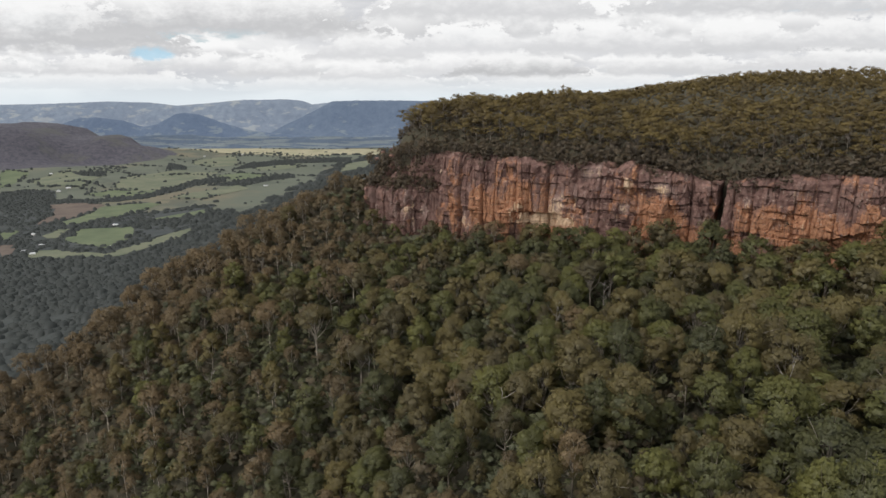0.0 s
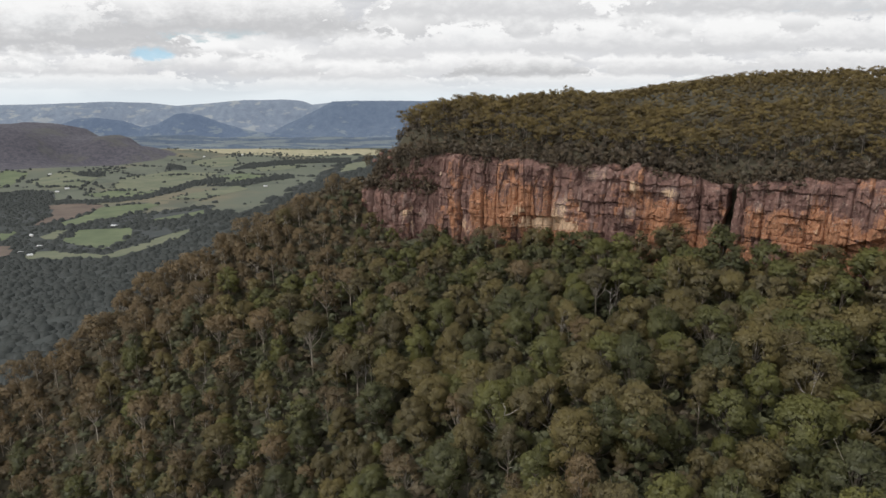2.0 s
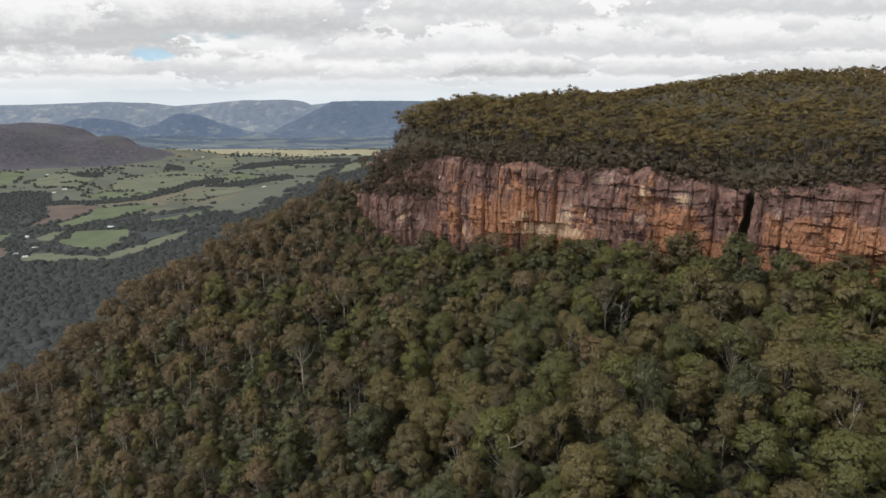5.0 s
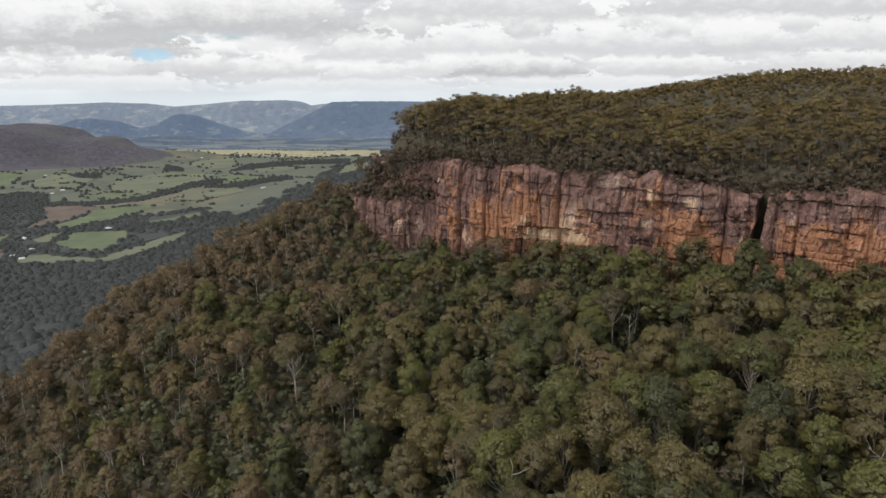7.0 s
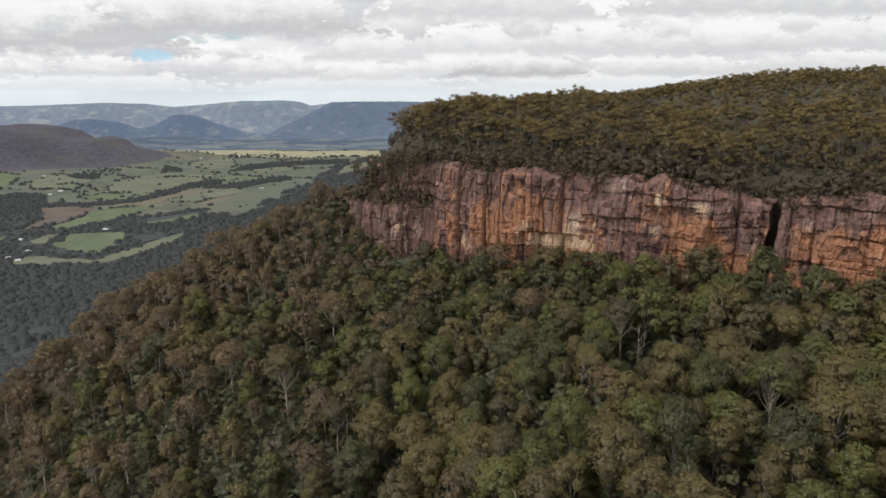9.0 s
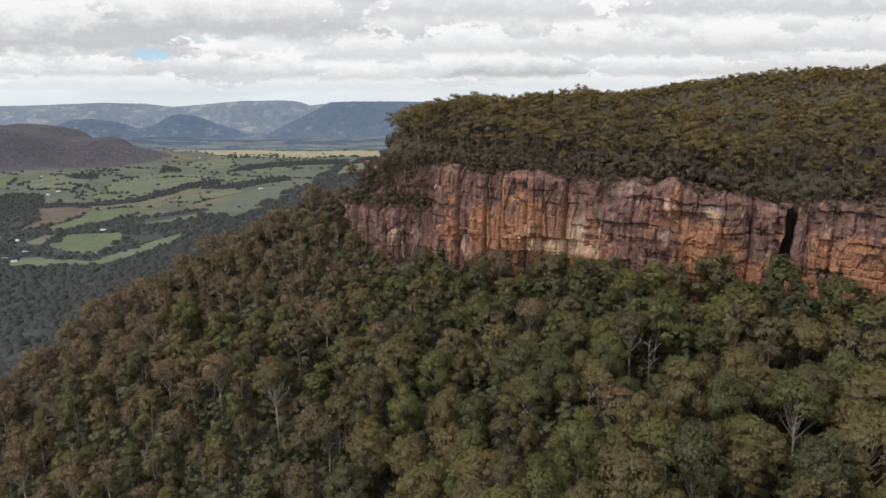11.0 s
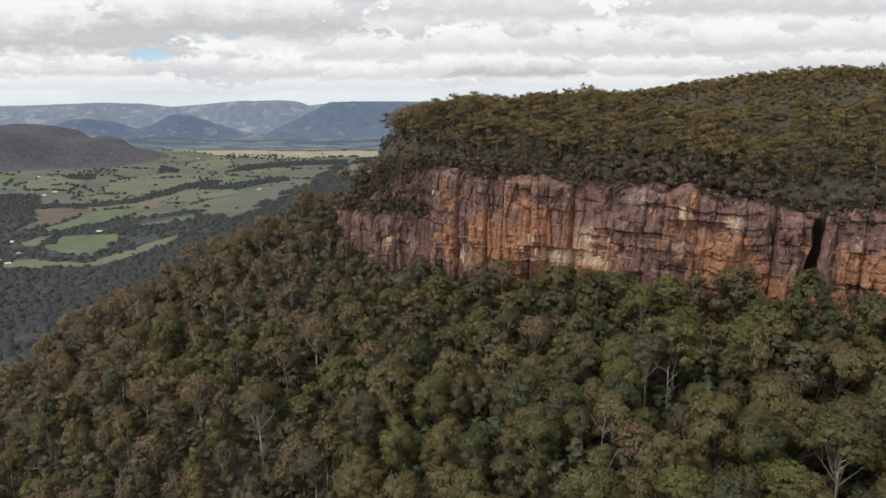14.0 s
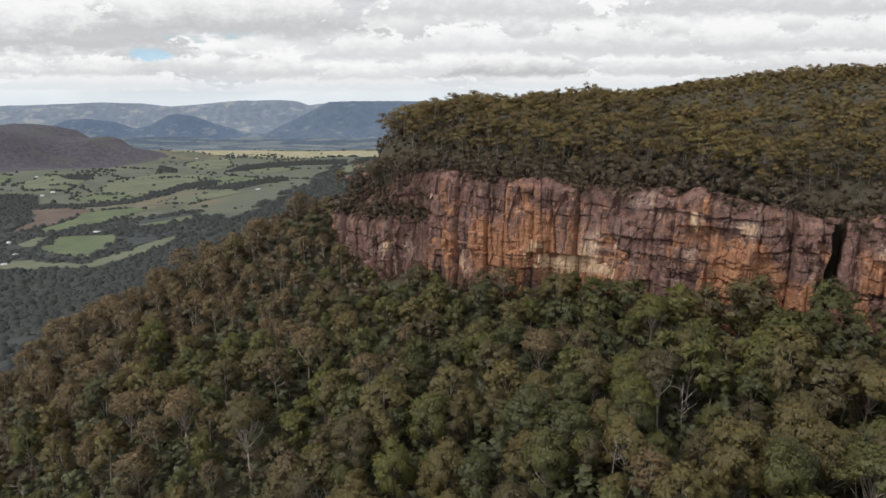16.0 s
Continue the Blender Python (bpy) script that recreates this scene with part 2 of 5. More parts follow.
def leaf_material(name, dark, mid, light, lace=0.0):
    """Foliage: every tree has its own tone, every spray of leaves differs a little, and old leaves brown in patches."""
    m, n = material(name)
    tint = n.add("ShaderNodeAttribute")
    tint.attribute_name = "tint"
    tone = n.math("FRACT", n.math("ADD", tint.outputs["Fac"], n.add("ShaderNodeObjectInfo").outputs["Random"]))
    spray = n.add("ShaderNodeNewGeometry").outputs["Random Per Island"]
    place = n.add("ShaderNodeNewGeometry").outputs["Position"]
    patch = n.noise(place, 0.22, 3.0, 0.6)
    f = n.math("ADD", n.math("ADD", n.math("MULTIPLY", tone, 0.60), 0.08), n.math("MULTIPLY", n.math("SUBTRACT", spray, 0.5), 0.14))
    f = n.math("ADD", f, n.math("MULTIPLY", n.math("SUBTRACT", patch, 0.5), 0.6), clamp=True)
    c = n.mix(n.ramp(f, 0.0, 0.55), dark, mid)
    c = n.mix(n.ramp(f, 0.5, 1.0), c, light)
    tufts = n.noise(place, 2.4, 4.0, 0.7)
    # Dark mottling paints the shade in gaps between tufts.
    c = n.mix(n.math("MULTIPLY", n.ramp(tufts, 0.50, 0.32), 0.15), c, tuple(v * 0.6 for v in dark))
    # leaves face every way; a clump is shaded by its rounded form
    form = n.add("ShaderNodeAttribute")
    form.attribute_name = "form"
    world_form = n.add("ShaderNodeVectorTransform", Vector=form.outputs["Vector"])
    world_form.vector_type, world_form.convert_from, world_form.convert_to = "NORMAL", "OBJECT", "WORLD"
    rounded = n.add("ShaderNodeVectorMath", i0=world_form.outputs[0])
    rounded.operation = "NORMALIZE"
    bump = n.add("ShaderNodeBump", Strength=0.10, Distance=0.3, Height=tufts, Normal=rounded.outputs[0])
    b = n.add("ShaderNodeBsdfDiffuse", Color=c, Normal=bump.outputs[0])
    gloss = n.add("ShaderNodeBsdfGlossy", Color=(0.9, 0.95, 1.0, 1), Roughness=0.55, Normal=bump.outputs[0])
    tr = n.add("ShaderNodeBsdfTranslucent", Color=c, Normal=bump.outputs[0])
    out = n.add("ShaderNodeMixShader", i0=0.32, i1=b.outputs[0], i2=tr.outputs[0]).outputs[0]
    out = n.add("ShaderNodeMixShader", i0=0.025, i1=out, i2=gloss.outputs[0]).outputs[0]
    if lace:
        # gaps between the single leaves of a spray
        gaps = n.add("ShaderNodeMath", i0=n.noise(place, lace, 1.0, 0.5), i1=0.46)
        gaps.operation = "LESS_THAN"
        hole = n.add("ShaderNodeBsdfTransparent")
        out = n.add("ShaderNodeMixShader", i0=gaps.outputs[0], i1=out, i2=hole.outputs[0]).outputs[0]
    n.add("ShaderNodeOutputMaterial", Surface=out)
    return m


def bark_material(name, pale, dark):
    m, n = material(name)
    place = n.add("ShaderNodeNewGeometry").outputs["Position"]
    streak = n.noise(n.vmath("MULTIPLY", place, (1.0, 1.0, 0.25)), 1.6, 4.0, 0.6)
    own = n.add("ShaderNodeObjectInfo").outputs["Random"]
    f = n.math("ADD", n.ramp(streak, 0.38, 0.62), n.math("MULTIPLY", n.math("SUBTRACT", own, 0.5), 0.7), clamp=True)
    finish(n, n.mix(f, dark, pale), 0.85, streak, 0.4, 0.1)
    return m


GREEN = leaf_material("gum_leaves", (0.092, 0.093, 0.041), (0.158, 0.156, 0.046), (0.236, 0.222, 0.052), 9.0)
RUST = leaf_material("rusty_gum_leaves", (0.176, 0.130, 0.068), (0.240, 0.170, 0.086), (0.288, 0.202, 0.102), 9.0)
OLIVE = leaf_material("dry_gum_leaves", (0.122, 0.100, 0.048), (0.192, 0.154, 0.057), (0.252, 0.202, 0.068), 9.0)
SCRUB = leaf_material("shrub_leaves", (0.116, 0.122, 0.066), (0.158, 0.162, 0.078), (0.198, 0.194, 0.086), 6.0)
HEATH = leaf_material("dry_heath_leaves", (0.122, 0.096, 0.060), (0.176, 0.136, 0.078), (0.226, 0.174, 0.096), 6.0)
RIM_SCRUB = leaf_material("dark_rim_scrub_leaves", (0.108, 0.084, 0.057), (0.158, 0.118, 0.073), (0.202, 0.154, 0.083), 6.0)
GOLD = leaf_material("yellow_olive_leaves", (0.140, 0.103, 0.045), (0.230, 0.167, 0.055), (0.302, 0.222, 0.073), 7.0)
# Valley leaves: cool, grey and low in contrast, with distance haze in the colour.
WOODS = leaf_material("hazed_valley_forest_leaves", (0.050, 0.056, 0.052), (0.059, 0.065, 0.059), (0.073, 0.078, 0.070))
PALE_BARK = bark_material("pale_smooth_bark", (0.52, 0.46, 0.38), (0.20, 0.165, 0.13))
GREY_BARK = bark_material("grey_bark", (0.30, 0.26, 0.22), (0.11, 0.09, 0.07))
DEAD_WOOD = bark_material("bleached_dead_wood", (0.46, 0.42, 0.38), (0.26, 0.23, 0.20))


def ground_material():
    m, n = material("forest_floor_and_pasture")
    place = n.add("ShaderNodeNewGeometry").outputs["Position"]
    sep = n.add("ShaderNodeSeparateXYZ", Vector=place)
    litter = n.mix(n.noise(place, 0.35, 5.0, 0.65), (0.050, 0.049, 0.034), (0.105, 0.090, 0.060))
    # Valley grass, its green cooled a little for distance haze.
    grass = n.mix(n.noise(place, 0.004, 6.0, 0.6), (0.100, 0.114, 0.088), (0.140, 0.152, 0.116))
    grass = n.mix(n.ramp(n.noise(place, 0.0016, 4.0, 0.6), 0.5, 0.64), grass, (0.165, 0.150, 0.105))
    scrubby = n.ramp(n.noise(place, 0.006, 7.0, 0.65), 0.53, 0.60)
    grass = n.mix(n.math("MULTIPLY", scrubby, 0.45), grass, (0.072, 0.082, 0.070))
    cleared = n.add("ShaderNodeAttribute")
    cleared.attribute_name = "cleared"
    # Floor under the valley woods: same haze-greyed tone as their leaves.
    hazed_floor = n.mix(n.noise(place, 0.05, 5.0, 0.65), (0.046, 0.053, 0.052), (0.070, 0.077, 0.073))
    litter = n.mix(n.ramp(sep.outputs[1], 500.0, 700.0), litter, hazed_floor)
    c = n.mix(n.ramp(cleared.outputs["Fac"], 0.35, 0.65), litter, grass)
    # Hill forest; its purple-blue cast is mostly distance haze put into the colour.
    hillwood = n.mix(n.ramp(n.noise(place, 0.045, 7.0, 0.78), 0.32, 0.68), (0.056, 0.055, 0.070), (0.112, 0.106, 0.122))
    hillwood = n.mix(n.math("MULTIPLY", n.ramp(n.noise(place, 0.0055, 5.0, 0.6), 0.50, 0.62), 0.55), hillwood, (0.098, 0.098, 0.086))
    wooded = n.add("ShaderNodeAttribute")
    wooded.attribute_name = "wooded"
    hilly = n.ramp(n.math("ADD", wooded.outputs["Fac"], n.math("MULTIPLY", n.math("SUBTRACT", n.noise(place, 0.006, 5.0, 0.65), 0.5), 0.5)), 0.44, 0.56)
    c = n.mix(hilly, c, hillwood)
    finish(n, c, 0.95, n.noise(place, 0.5, 4.0, 0.6), 0.4, 0.3)
    return m


def field_material(name, a, b):
    m, n = material(name)
    place = n.add("ShaderNodeNewGeometry").outputs["Position"]
    c = n.mix(n.ramp(n.noise(place, 0.012, 6.0, 0.65), 0.3, 0.7), a, b)
    rows = n.noise(n.vmath("MULTIPLY", place, (0.02, 0.25, 0.1)), 1.0, 3.0)
    c = n.mix(n.math("MULTIPLY", n.ramp(rows, 0.4, 0.7), 0.25), c, tuple(v * 0.7 for v in a))
    finish(n, c, 0.95)
    return m


def rock_material():
    """Weathered sandstone: iron-stained ochre on fresh faces, purple-grey crust, pale hollows, dark water streaks, thin beds."""
    m, n = material("weathered_sandstone")
    place = n.add("ShaderNodeNewGeometry").outputs["Position"]
    ochre, pale = n.add("ShaderNodeAttribute"), n.add("ShaderNodeAttribute")
    ochre.attribute_name, pale.attribute_name = "ochre", "pale"
    drawn = n.vmath("MULTIPLY", place, (1.0, 1.0, 0.13))
    streak = n.noise(drawn, 0.50, 6.0, 0.66, 0.5)
    thin = n.noise(n.vmath("ADD", drawn, (31.0, 7.0, 3.0)), 1.5, 4.0, 0.6, 0.3)
    mott = n.noise(place, 0.30, 7.0, 0.70)
    fine = n.noise(place, 1.3, 6.0, 0.72)
    beds = n.noise(n.vmath("MULTIPLY", place, (0.12, 0.12, 1.6)), 1.0, 5.0, 0.62)
    crust = n.mix(n.ramp(mott, 0.30, 0.70), (0.106, 0.058, 0.050), (0.272, 0.164, 0.136))
    rusty = n.mix(n.ramp(fine, 0.28, 0.72), (0.26, 0.108, 0.060), (0.51, 0.270, 0.152))
    cream = n.mix(fine, (0.54, 0.35, 0.22), (0.74, 0.56, 0.39))
    f = n.math("ADD", ochre.outputs["Fac"], n.math("MULTIPLY", n.math("SUBTRACT", mott, 0.5), 1.2))
    f = n.math("ADD", f, n.math("MULTIPLY", n.math("SUBTRACT", streak, 0.5), 0.95))
    f = n.math("ADD", f, n.math("MULTIPLY", n.math("SUBTRACT", thin, 0.5), 0.7))
    crust = n.mix(n.math("MULTIPLY", n.ramp(pale.outputs["Fac"], 0.10, 0.42), 0.55), crust, n.mix(fine, (0.27, 0.185, 0.165), (0.47, 0.355, 0.310)))
    c = n.mix(n.ramp(f, 0.26, 0.66), crust, rusty)
    g = n.math("ADD", pale.outputs["Fac"], n.math("MULTIPLY", n.math("SUBTRACT", fine, 0.5), 1.0))
    g = n.math("ADD", g, n.math("MULTIPLY", n.math("SUBTRACT", thin, 0.5), 0.5))
    c = n.mix(n.ramp(g, 0.36, 0.62), c, cream)
    dark = n.math("ADD", streak, n.math("MULTIPLY", n.math("SUBTRACT", thin, 0.5), 0.5))
    c = n.mix(n.math("MULTIPLY", n.ramp(dark, 0.56, 0.66), 0.50), c, (0.085, 0.055, 0.052))
    c = n.mix(n.math("MULTIPLY", n.ramp(beds, 0.56, 0.64), 0.5), c, (0.10, 0.062, 0.052))
    fleck = n.math("MULTIPLY", n.ramp(n.noise(place, 0.8, 6.0, 0.7), 0.58, 0.66), 0.7)
    c = n.mix(fleck, c, (0.46, 0.37, 0.30))
    h = n.math("ADD", n.math("ADD", n.math("MULTIPLY", thin, 0.8), n.math("MULTIPLY", fine, 0.35)), n.math("MULTIPLY", beds, 0.45))
    for scale, width, depth in ((0.20, 0.022, 0.14), (0.52, 0.03, 0.06)):
        split = n.add("ShaderNodeTexVoronoi", Vector=n.vmath("ADD", n.vmath("MULTIPLY", place, (1.0, 1.0, 0.36)), n.vmath("MULTIPLY", n.add("ShaderNodeTexNoise", Vector=place, Scale=0.5, Detail=3.0).outputs[1], (1.3, 1.3, 0.8))), Scale=scale)
        split.feature = "DISTANCE_TO_EDGE"
        c = n.mix(n.math("MULTIPLY", n.ramp(split.outputs["Distance"], width, 0.0), depth), c, (0.050, 0.033, 0.032))
    finish(n, c, 0.9, h, 0.40, 0.4)
    return m


def range_material(name, wood, clear, haze_glow, amount, stretch=(1.0, 1.0, 3.0)):
    """Far wooded ranges with cleared slopes; haze painted as blue colour and even glow."""
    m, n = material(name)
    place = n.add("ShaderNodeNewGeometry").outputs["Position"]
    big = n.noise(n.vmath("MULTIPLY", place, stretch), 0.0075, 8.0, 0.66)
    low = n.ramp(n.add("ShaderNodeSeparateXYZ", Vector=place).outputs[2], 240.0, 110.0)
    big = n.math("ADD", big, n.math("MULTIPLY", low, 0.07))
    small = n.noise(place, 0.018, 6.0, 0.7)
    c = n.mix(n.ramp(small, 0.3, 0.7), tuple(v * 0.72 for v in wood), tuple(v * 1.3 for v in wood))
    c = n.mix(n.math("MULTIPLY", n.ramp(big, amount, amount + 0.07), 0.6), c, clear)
    finish(n, c, 0.95, small, 0.7, 30.0, glow=haze_glow)
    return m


GROUND = ground_material()
ROCK = rock_material()
# Paddock greens and grove floor are cooled slightly to carry distance haze.
PASTURE = field_material("green_pasture", (0.104, 0.130, 0.076), (0.146, 0.172, 0.100))
HAY = field_material("pale_hay_paddock", (0.124, 0.142, 0.096), (0.176, 0.184, 0.124))
PLOUGHED = field_material("reddish_ploughed_soil", (0.118, 0.092, 0.078), (0.160, 0.128, 0.105))
GROVE_FLOOR = field_material("dark_hazed_woodland_floor", (0.054, 0.062, 0.063), (0.076, 0.084, 0.082))
# Yellow grass, with the patch of sun on it painted as brighter colour.
FLATS = field_material("sunlit_yellow_flats", (0.29, 0.28, 0.18), (0.40, 0.36, 0.25))
# Bluish wood tones and the glow in the fourth value paint distance haze.
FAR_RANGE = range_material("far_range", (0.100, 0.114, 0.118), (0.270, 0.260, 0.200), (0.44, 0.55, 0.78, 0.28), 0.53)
MID_RANGE = range_material("haze_blue_hills", (0.045, 0.056, 0.064), (0.17, 0.18, 0.13), (0.40, 0.55, 0.86, 0.225), 0.57)
MESA_RANGE = range_material("haze_blue_tableland", (0.050, 0.060, 0.064), (0.17, 0.18, 0.13), (0.40, 0.55, 0.86, 0.225), 0.59)

# The plain's haze is painted in the same way.
LOW_WOODS = range_material("hazed_wooded_plain", (0.050, 0.062, 0.064), (0.20, 0.21, 0.145), (0.40, 0.53, 0.80, 0.19), 0.55, (0.45, 1.0, 9.0))


# ---- mesh helpers ----
def mesh_from(name, verts, faces, mats, attrs=None, face_mats=None, flat=True):
    """A mesh from arrays: verts n x 3, faces m x 3 or m x 4, values per vertex."""
    verts, faces = np.asarray(verts, np.float32), np.asarray(faces, np.int32)
    me = bpy.data.meshes.new(name)
    k = faces.shape[1]
    me.vertices.add(len(verts))
    me.vertices.foreach_set("co", verts.ravel())
    me.loops.add(faces.size)
    me.loops.foreach_set("vertex_index", faces.ravel())
    me.polygons.add(len(faces))
    me.polygons.foreach_set("loop_start", np.arange(0, faces.size, k, dtype=np.int32))
    me.polygons.foreach_set("loop_total", np.full(len(faces), k, np.int32))
    me.polygons.foreach_set("use_smooth", np.full(len(faces), not flat))
    for m in mats:
        me.materials.append(m)
    if face_mats is not None:
        me.polygons.foreach_set("material_index", np.asarray(face_mats, np.int32))
    for key, values in (attrs or {}).items():
        if np.ndim(values) == 2:
            a = me.attributes.new(key, "FLOAT_VECTOR", "POINT")
            a.data.foreach_set("vector", np.asarray(values, np.float32).ravel())
            continue
        a = me.attributes.new(key, "FLOAT", "POINT")
        a.data.foreach_set("value", np.asarray(values, np.float32))
    me.update(calc_edges=True)
    me.validate()
    return me


def grid_faces(rows, cols):
    i = np.arange(rows * cols).reshape(rows, cols)
    return np.stack([i[:-1, :-1], i[:-1, 1:], i[1:, 1:], i[1:, :-1]], -1).reshape(-1, 4)


def child(ob, parent):
    ob.parent = parent
    return ob


# ---- ground ----
def steps(fine_lo, fine_hi, step, lo, hi):
    """Even steps in the middle, growing outwards."""
    mid = list(np.arange(fine_lo, fine_hi + step, step))
    s, v, right = step, fine_hi + step, []
    while v < hi:
        s *= 1.07
        v += min(s, 60)
        right.append(min(v, hi))
    s, v, left = step, fine_lo, []
    while v > lo:
        s *= 1.07
        v -= min(s, 60)
        left.append(max(v, lo))
    return np.array(left[::-1] + mid + right)


def build_ground():
    xs, ys = steps(-280, 260, 5.0, -4300, 1500), steps(80, 480, 5.0, -400, 4930)
    X, Y = np.meshgrid(xs, ys)
    Z = ground(X, Y)
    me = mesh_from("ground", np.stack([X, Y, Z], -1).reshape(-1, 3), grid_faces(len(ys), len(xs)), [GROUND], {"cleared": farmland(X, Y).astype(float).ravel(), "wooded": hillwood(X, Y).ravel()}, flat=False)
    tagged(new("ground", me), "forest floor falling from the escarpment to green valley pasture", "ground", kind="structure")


build_ground()


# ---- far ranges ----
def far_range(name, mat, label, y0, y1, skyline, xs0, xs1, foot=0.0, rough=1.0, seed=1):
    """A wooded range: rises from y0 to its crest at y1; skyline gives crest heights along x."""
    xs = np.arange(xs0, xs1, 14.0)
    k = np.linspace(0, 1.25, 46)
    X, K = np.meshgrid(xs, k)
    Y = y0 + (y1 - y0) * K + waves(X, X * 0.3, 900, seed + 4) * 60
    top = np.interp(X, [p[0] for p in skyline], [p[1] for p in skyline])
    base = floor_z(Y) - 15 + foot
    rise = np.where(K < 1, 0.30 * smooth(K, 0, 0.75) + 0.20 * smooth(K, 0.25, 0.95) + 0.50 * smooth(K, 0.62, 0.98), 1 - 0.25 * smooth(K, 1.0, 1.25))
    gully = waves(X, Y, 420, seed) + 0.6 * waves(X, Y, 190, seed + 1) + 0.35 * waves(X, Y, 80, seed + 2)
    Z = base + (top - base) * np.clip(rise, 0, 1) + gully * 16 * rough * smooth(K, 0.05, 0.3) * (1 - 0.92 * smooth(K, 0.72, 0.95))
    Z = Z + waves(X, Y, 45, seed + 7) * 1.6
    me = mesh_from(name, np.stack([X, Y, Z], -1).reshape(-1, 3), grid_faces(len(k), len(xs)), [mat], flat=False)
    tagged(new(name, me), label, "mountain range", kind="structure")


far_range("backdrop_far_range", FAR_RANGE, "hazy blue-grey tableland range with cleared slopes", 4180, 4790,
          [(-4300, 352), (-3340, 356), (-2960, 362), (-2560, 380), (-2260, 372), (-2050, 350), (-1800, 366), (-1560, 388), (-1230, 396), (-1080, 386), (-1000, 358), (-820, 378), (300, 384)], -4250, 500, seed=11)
far_range("backdrop_blue_hills", MID_RANGE, "dark wooded hills in painted blue haze before the far range", 4060, 4340,
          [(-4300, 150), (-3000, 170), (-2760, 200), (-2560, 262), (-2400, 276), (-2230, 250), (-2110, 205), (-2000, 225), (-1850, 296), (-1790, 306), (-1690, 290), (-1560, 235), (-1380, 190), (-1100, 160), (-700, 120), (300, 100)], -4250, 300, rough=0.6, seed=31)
far_range("backdrop_tableland", MESA_RANGE, "flat-topped wooded tableland with steep scarp in painted blue haze", 4080, 4560,
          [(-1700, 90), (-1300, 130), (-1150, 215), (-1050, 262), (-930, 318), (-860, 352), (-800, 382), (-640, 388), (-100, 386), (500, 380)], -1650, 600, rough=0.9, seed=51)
far_range("backdrop_low_woods", LOW_WOODS, "wooded plain with strips of pasture in painted blue-green haze", 3995, 4075,
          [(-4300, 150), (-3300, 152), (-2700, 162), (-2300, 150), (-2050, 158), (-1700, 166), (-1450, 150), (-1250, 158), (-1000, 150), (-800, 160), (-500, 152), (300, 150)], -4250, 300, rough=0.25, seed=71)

# ---- the cliff ----
def lattice(i, j, seed):
    h = np.sin(i * 127.1 + j * 311.7 + seed * 74.7) * 43758.5453
    return h - np.floor(h)


def rough2(u, v, seed, octaves=4):
    """Value noise, 0 to 1."""
    out, amp, total = 0.0, 1.0, 0.0
    for o in range(octaves):
        i, j = np.floor(u), np.floor(v)
        a, b = u - i, v - j
        a, b = a * a * (3 - 2 * a), b * b * (3 - 2 * b)
        out = out + amp * ((lattice(i, j, seed + o) * (1 - a) + lattice(i + 1, j, seed + o) * a) * (1 - b) + (lattice(i, j + 1, seed + o) * (1 - a) + lattice(i + 1, j + 1, seed + o) * a) * b)
        total += amp
        amp, u, v = amp * 0.5, u * 2.03, v * 2.03
    return out / total


def cells(u, v, seed):
    """Irregular cells: the cell's own number, 0 to 1, and the distance to its border."""
    iu, iv = np.floor(u), np.floor(v)
    f1, f2, own = np.full(u.shape, 9.0), np.full(u.shape, 9.0), np.zeros(u.shape)
    for a in (-1, 0, 1):
        for b in (-1, 0, 1):
            ci, cj = iu + a, iv + b
            d = np.hypot(u - ci - 0.1 - 0.8 * lattice(ci, cj, seed), v - cj - 0.1 - 0.8 * lattice(ci, cj, seed + 5))
            nearer = d < f1
            f2 = np.where(nearer, f1, np.minimum(f2, d))
            own = np.where(nearer, lattice(ci, cj, seed + 9), own)
            f1 = np.where(nearer, d, f1)
    return own, f2 - f1


def joints(length, lo, hi, seed):
    """Places of upright joints along the face."""
    r, out, s = random.Random(seed), [0.0], 0.0
    while s < length:
        s += r.uniform(lo, hi) * (0.6 if r.random() < 0.3 else 1.0)
        out.append(s)
    return np.array(out)


def blob(s, z, cs, cz, rs, rz):
    return np.exp(-(((s - cs) / rs) ** 2 + ((z - cz) / rz) ** 2))


FACE_STEP, ROW_STEP = 0.38, 0.38


def face_line():
    """The foot line resampled evenly, with its outward normals."""
    pts = np.array([p for p in FOOT if -60 <= p[0] <= 195 and 180 < p[1] < 475], float)
    for _ in range(2):
        q = [pts[0]]
        for a, b in zip(pts, pts[1:]):
            q += [a * 0.8 + b * 0.2, a * 0.2 + b * 0.8]
        pts = np.array(q + [pts[-1]])
    seg = np.hypot(*np.diff(pts, axis=0).T)
    cum = np.concatenate([[0], np.cumsum(seg)])
    s = np.arange(0, cum[-1], FACE_STEP)
    x, y = np.interp(s, cum, pts[:, 0]), np.interp(s, cum, pts[:, 1])
    tx, ty = np.gradient(x), np.gradient(y)
    win = np.ones(13) / 13
    tx, ty = np.convolve(np.pad(tx, 6, "edge"), win, "valid"), np.convolve(np.pad(ty, 6, "edge"), win, "valid")
    length = np.hypot(tx, ty)
    return s, x, y, ty / length, -tx / length


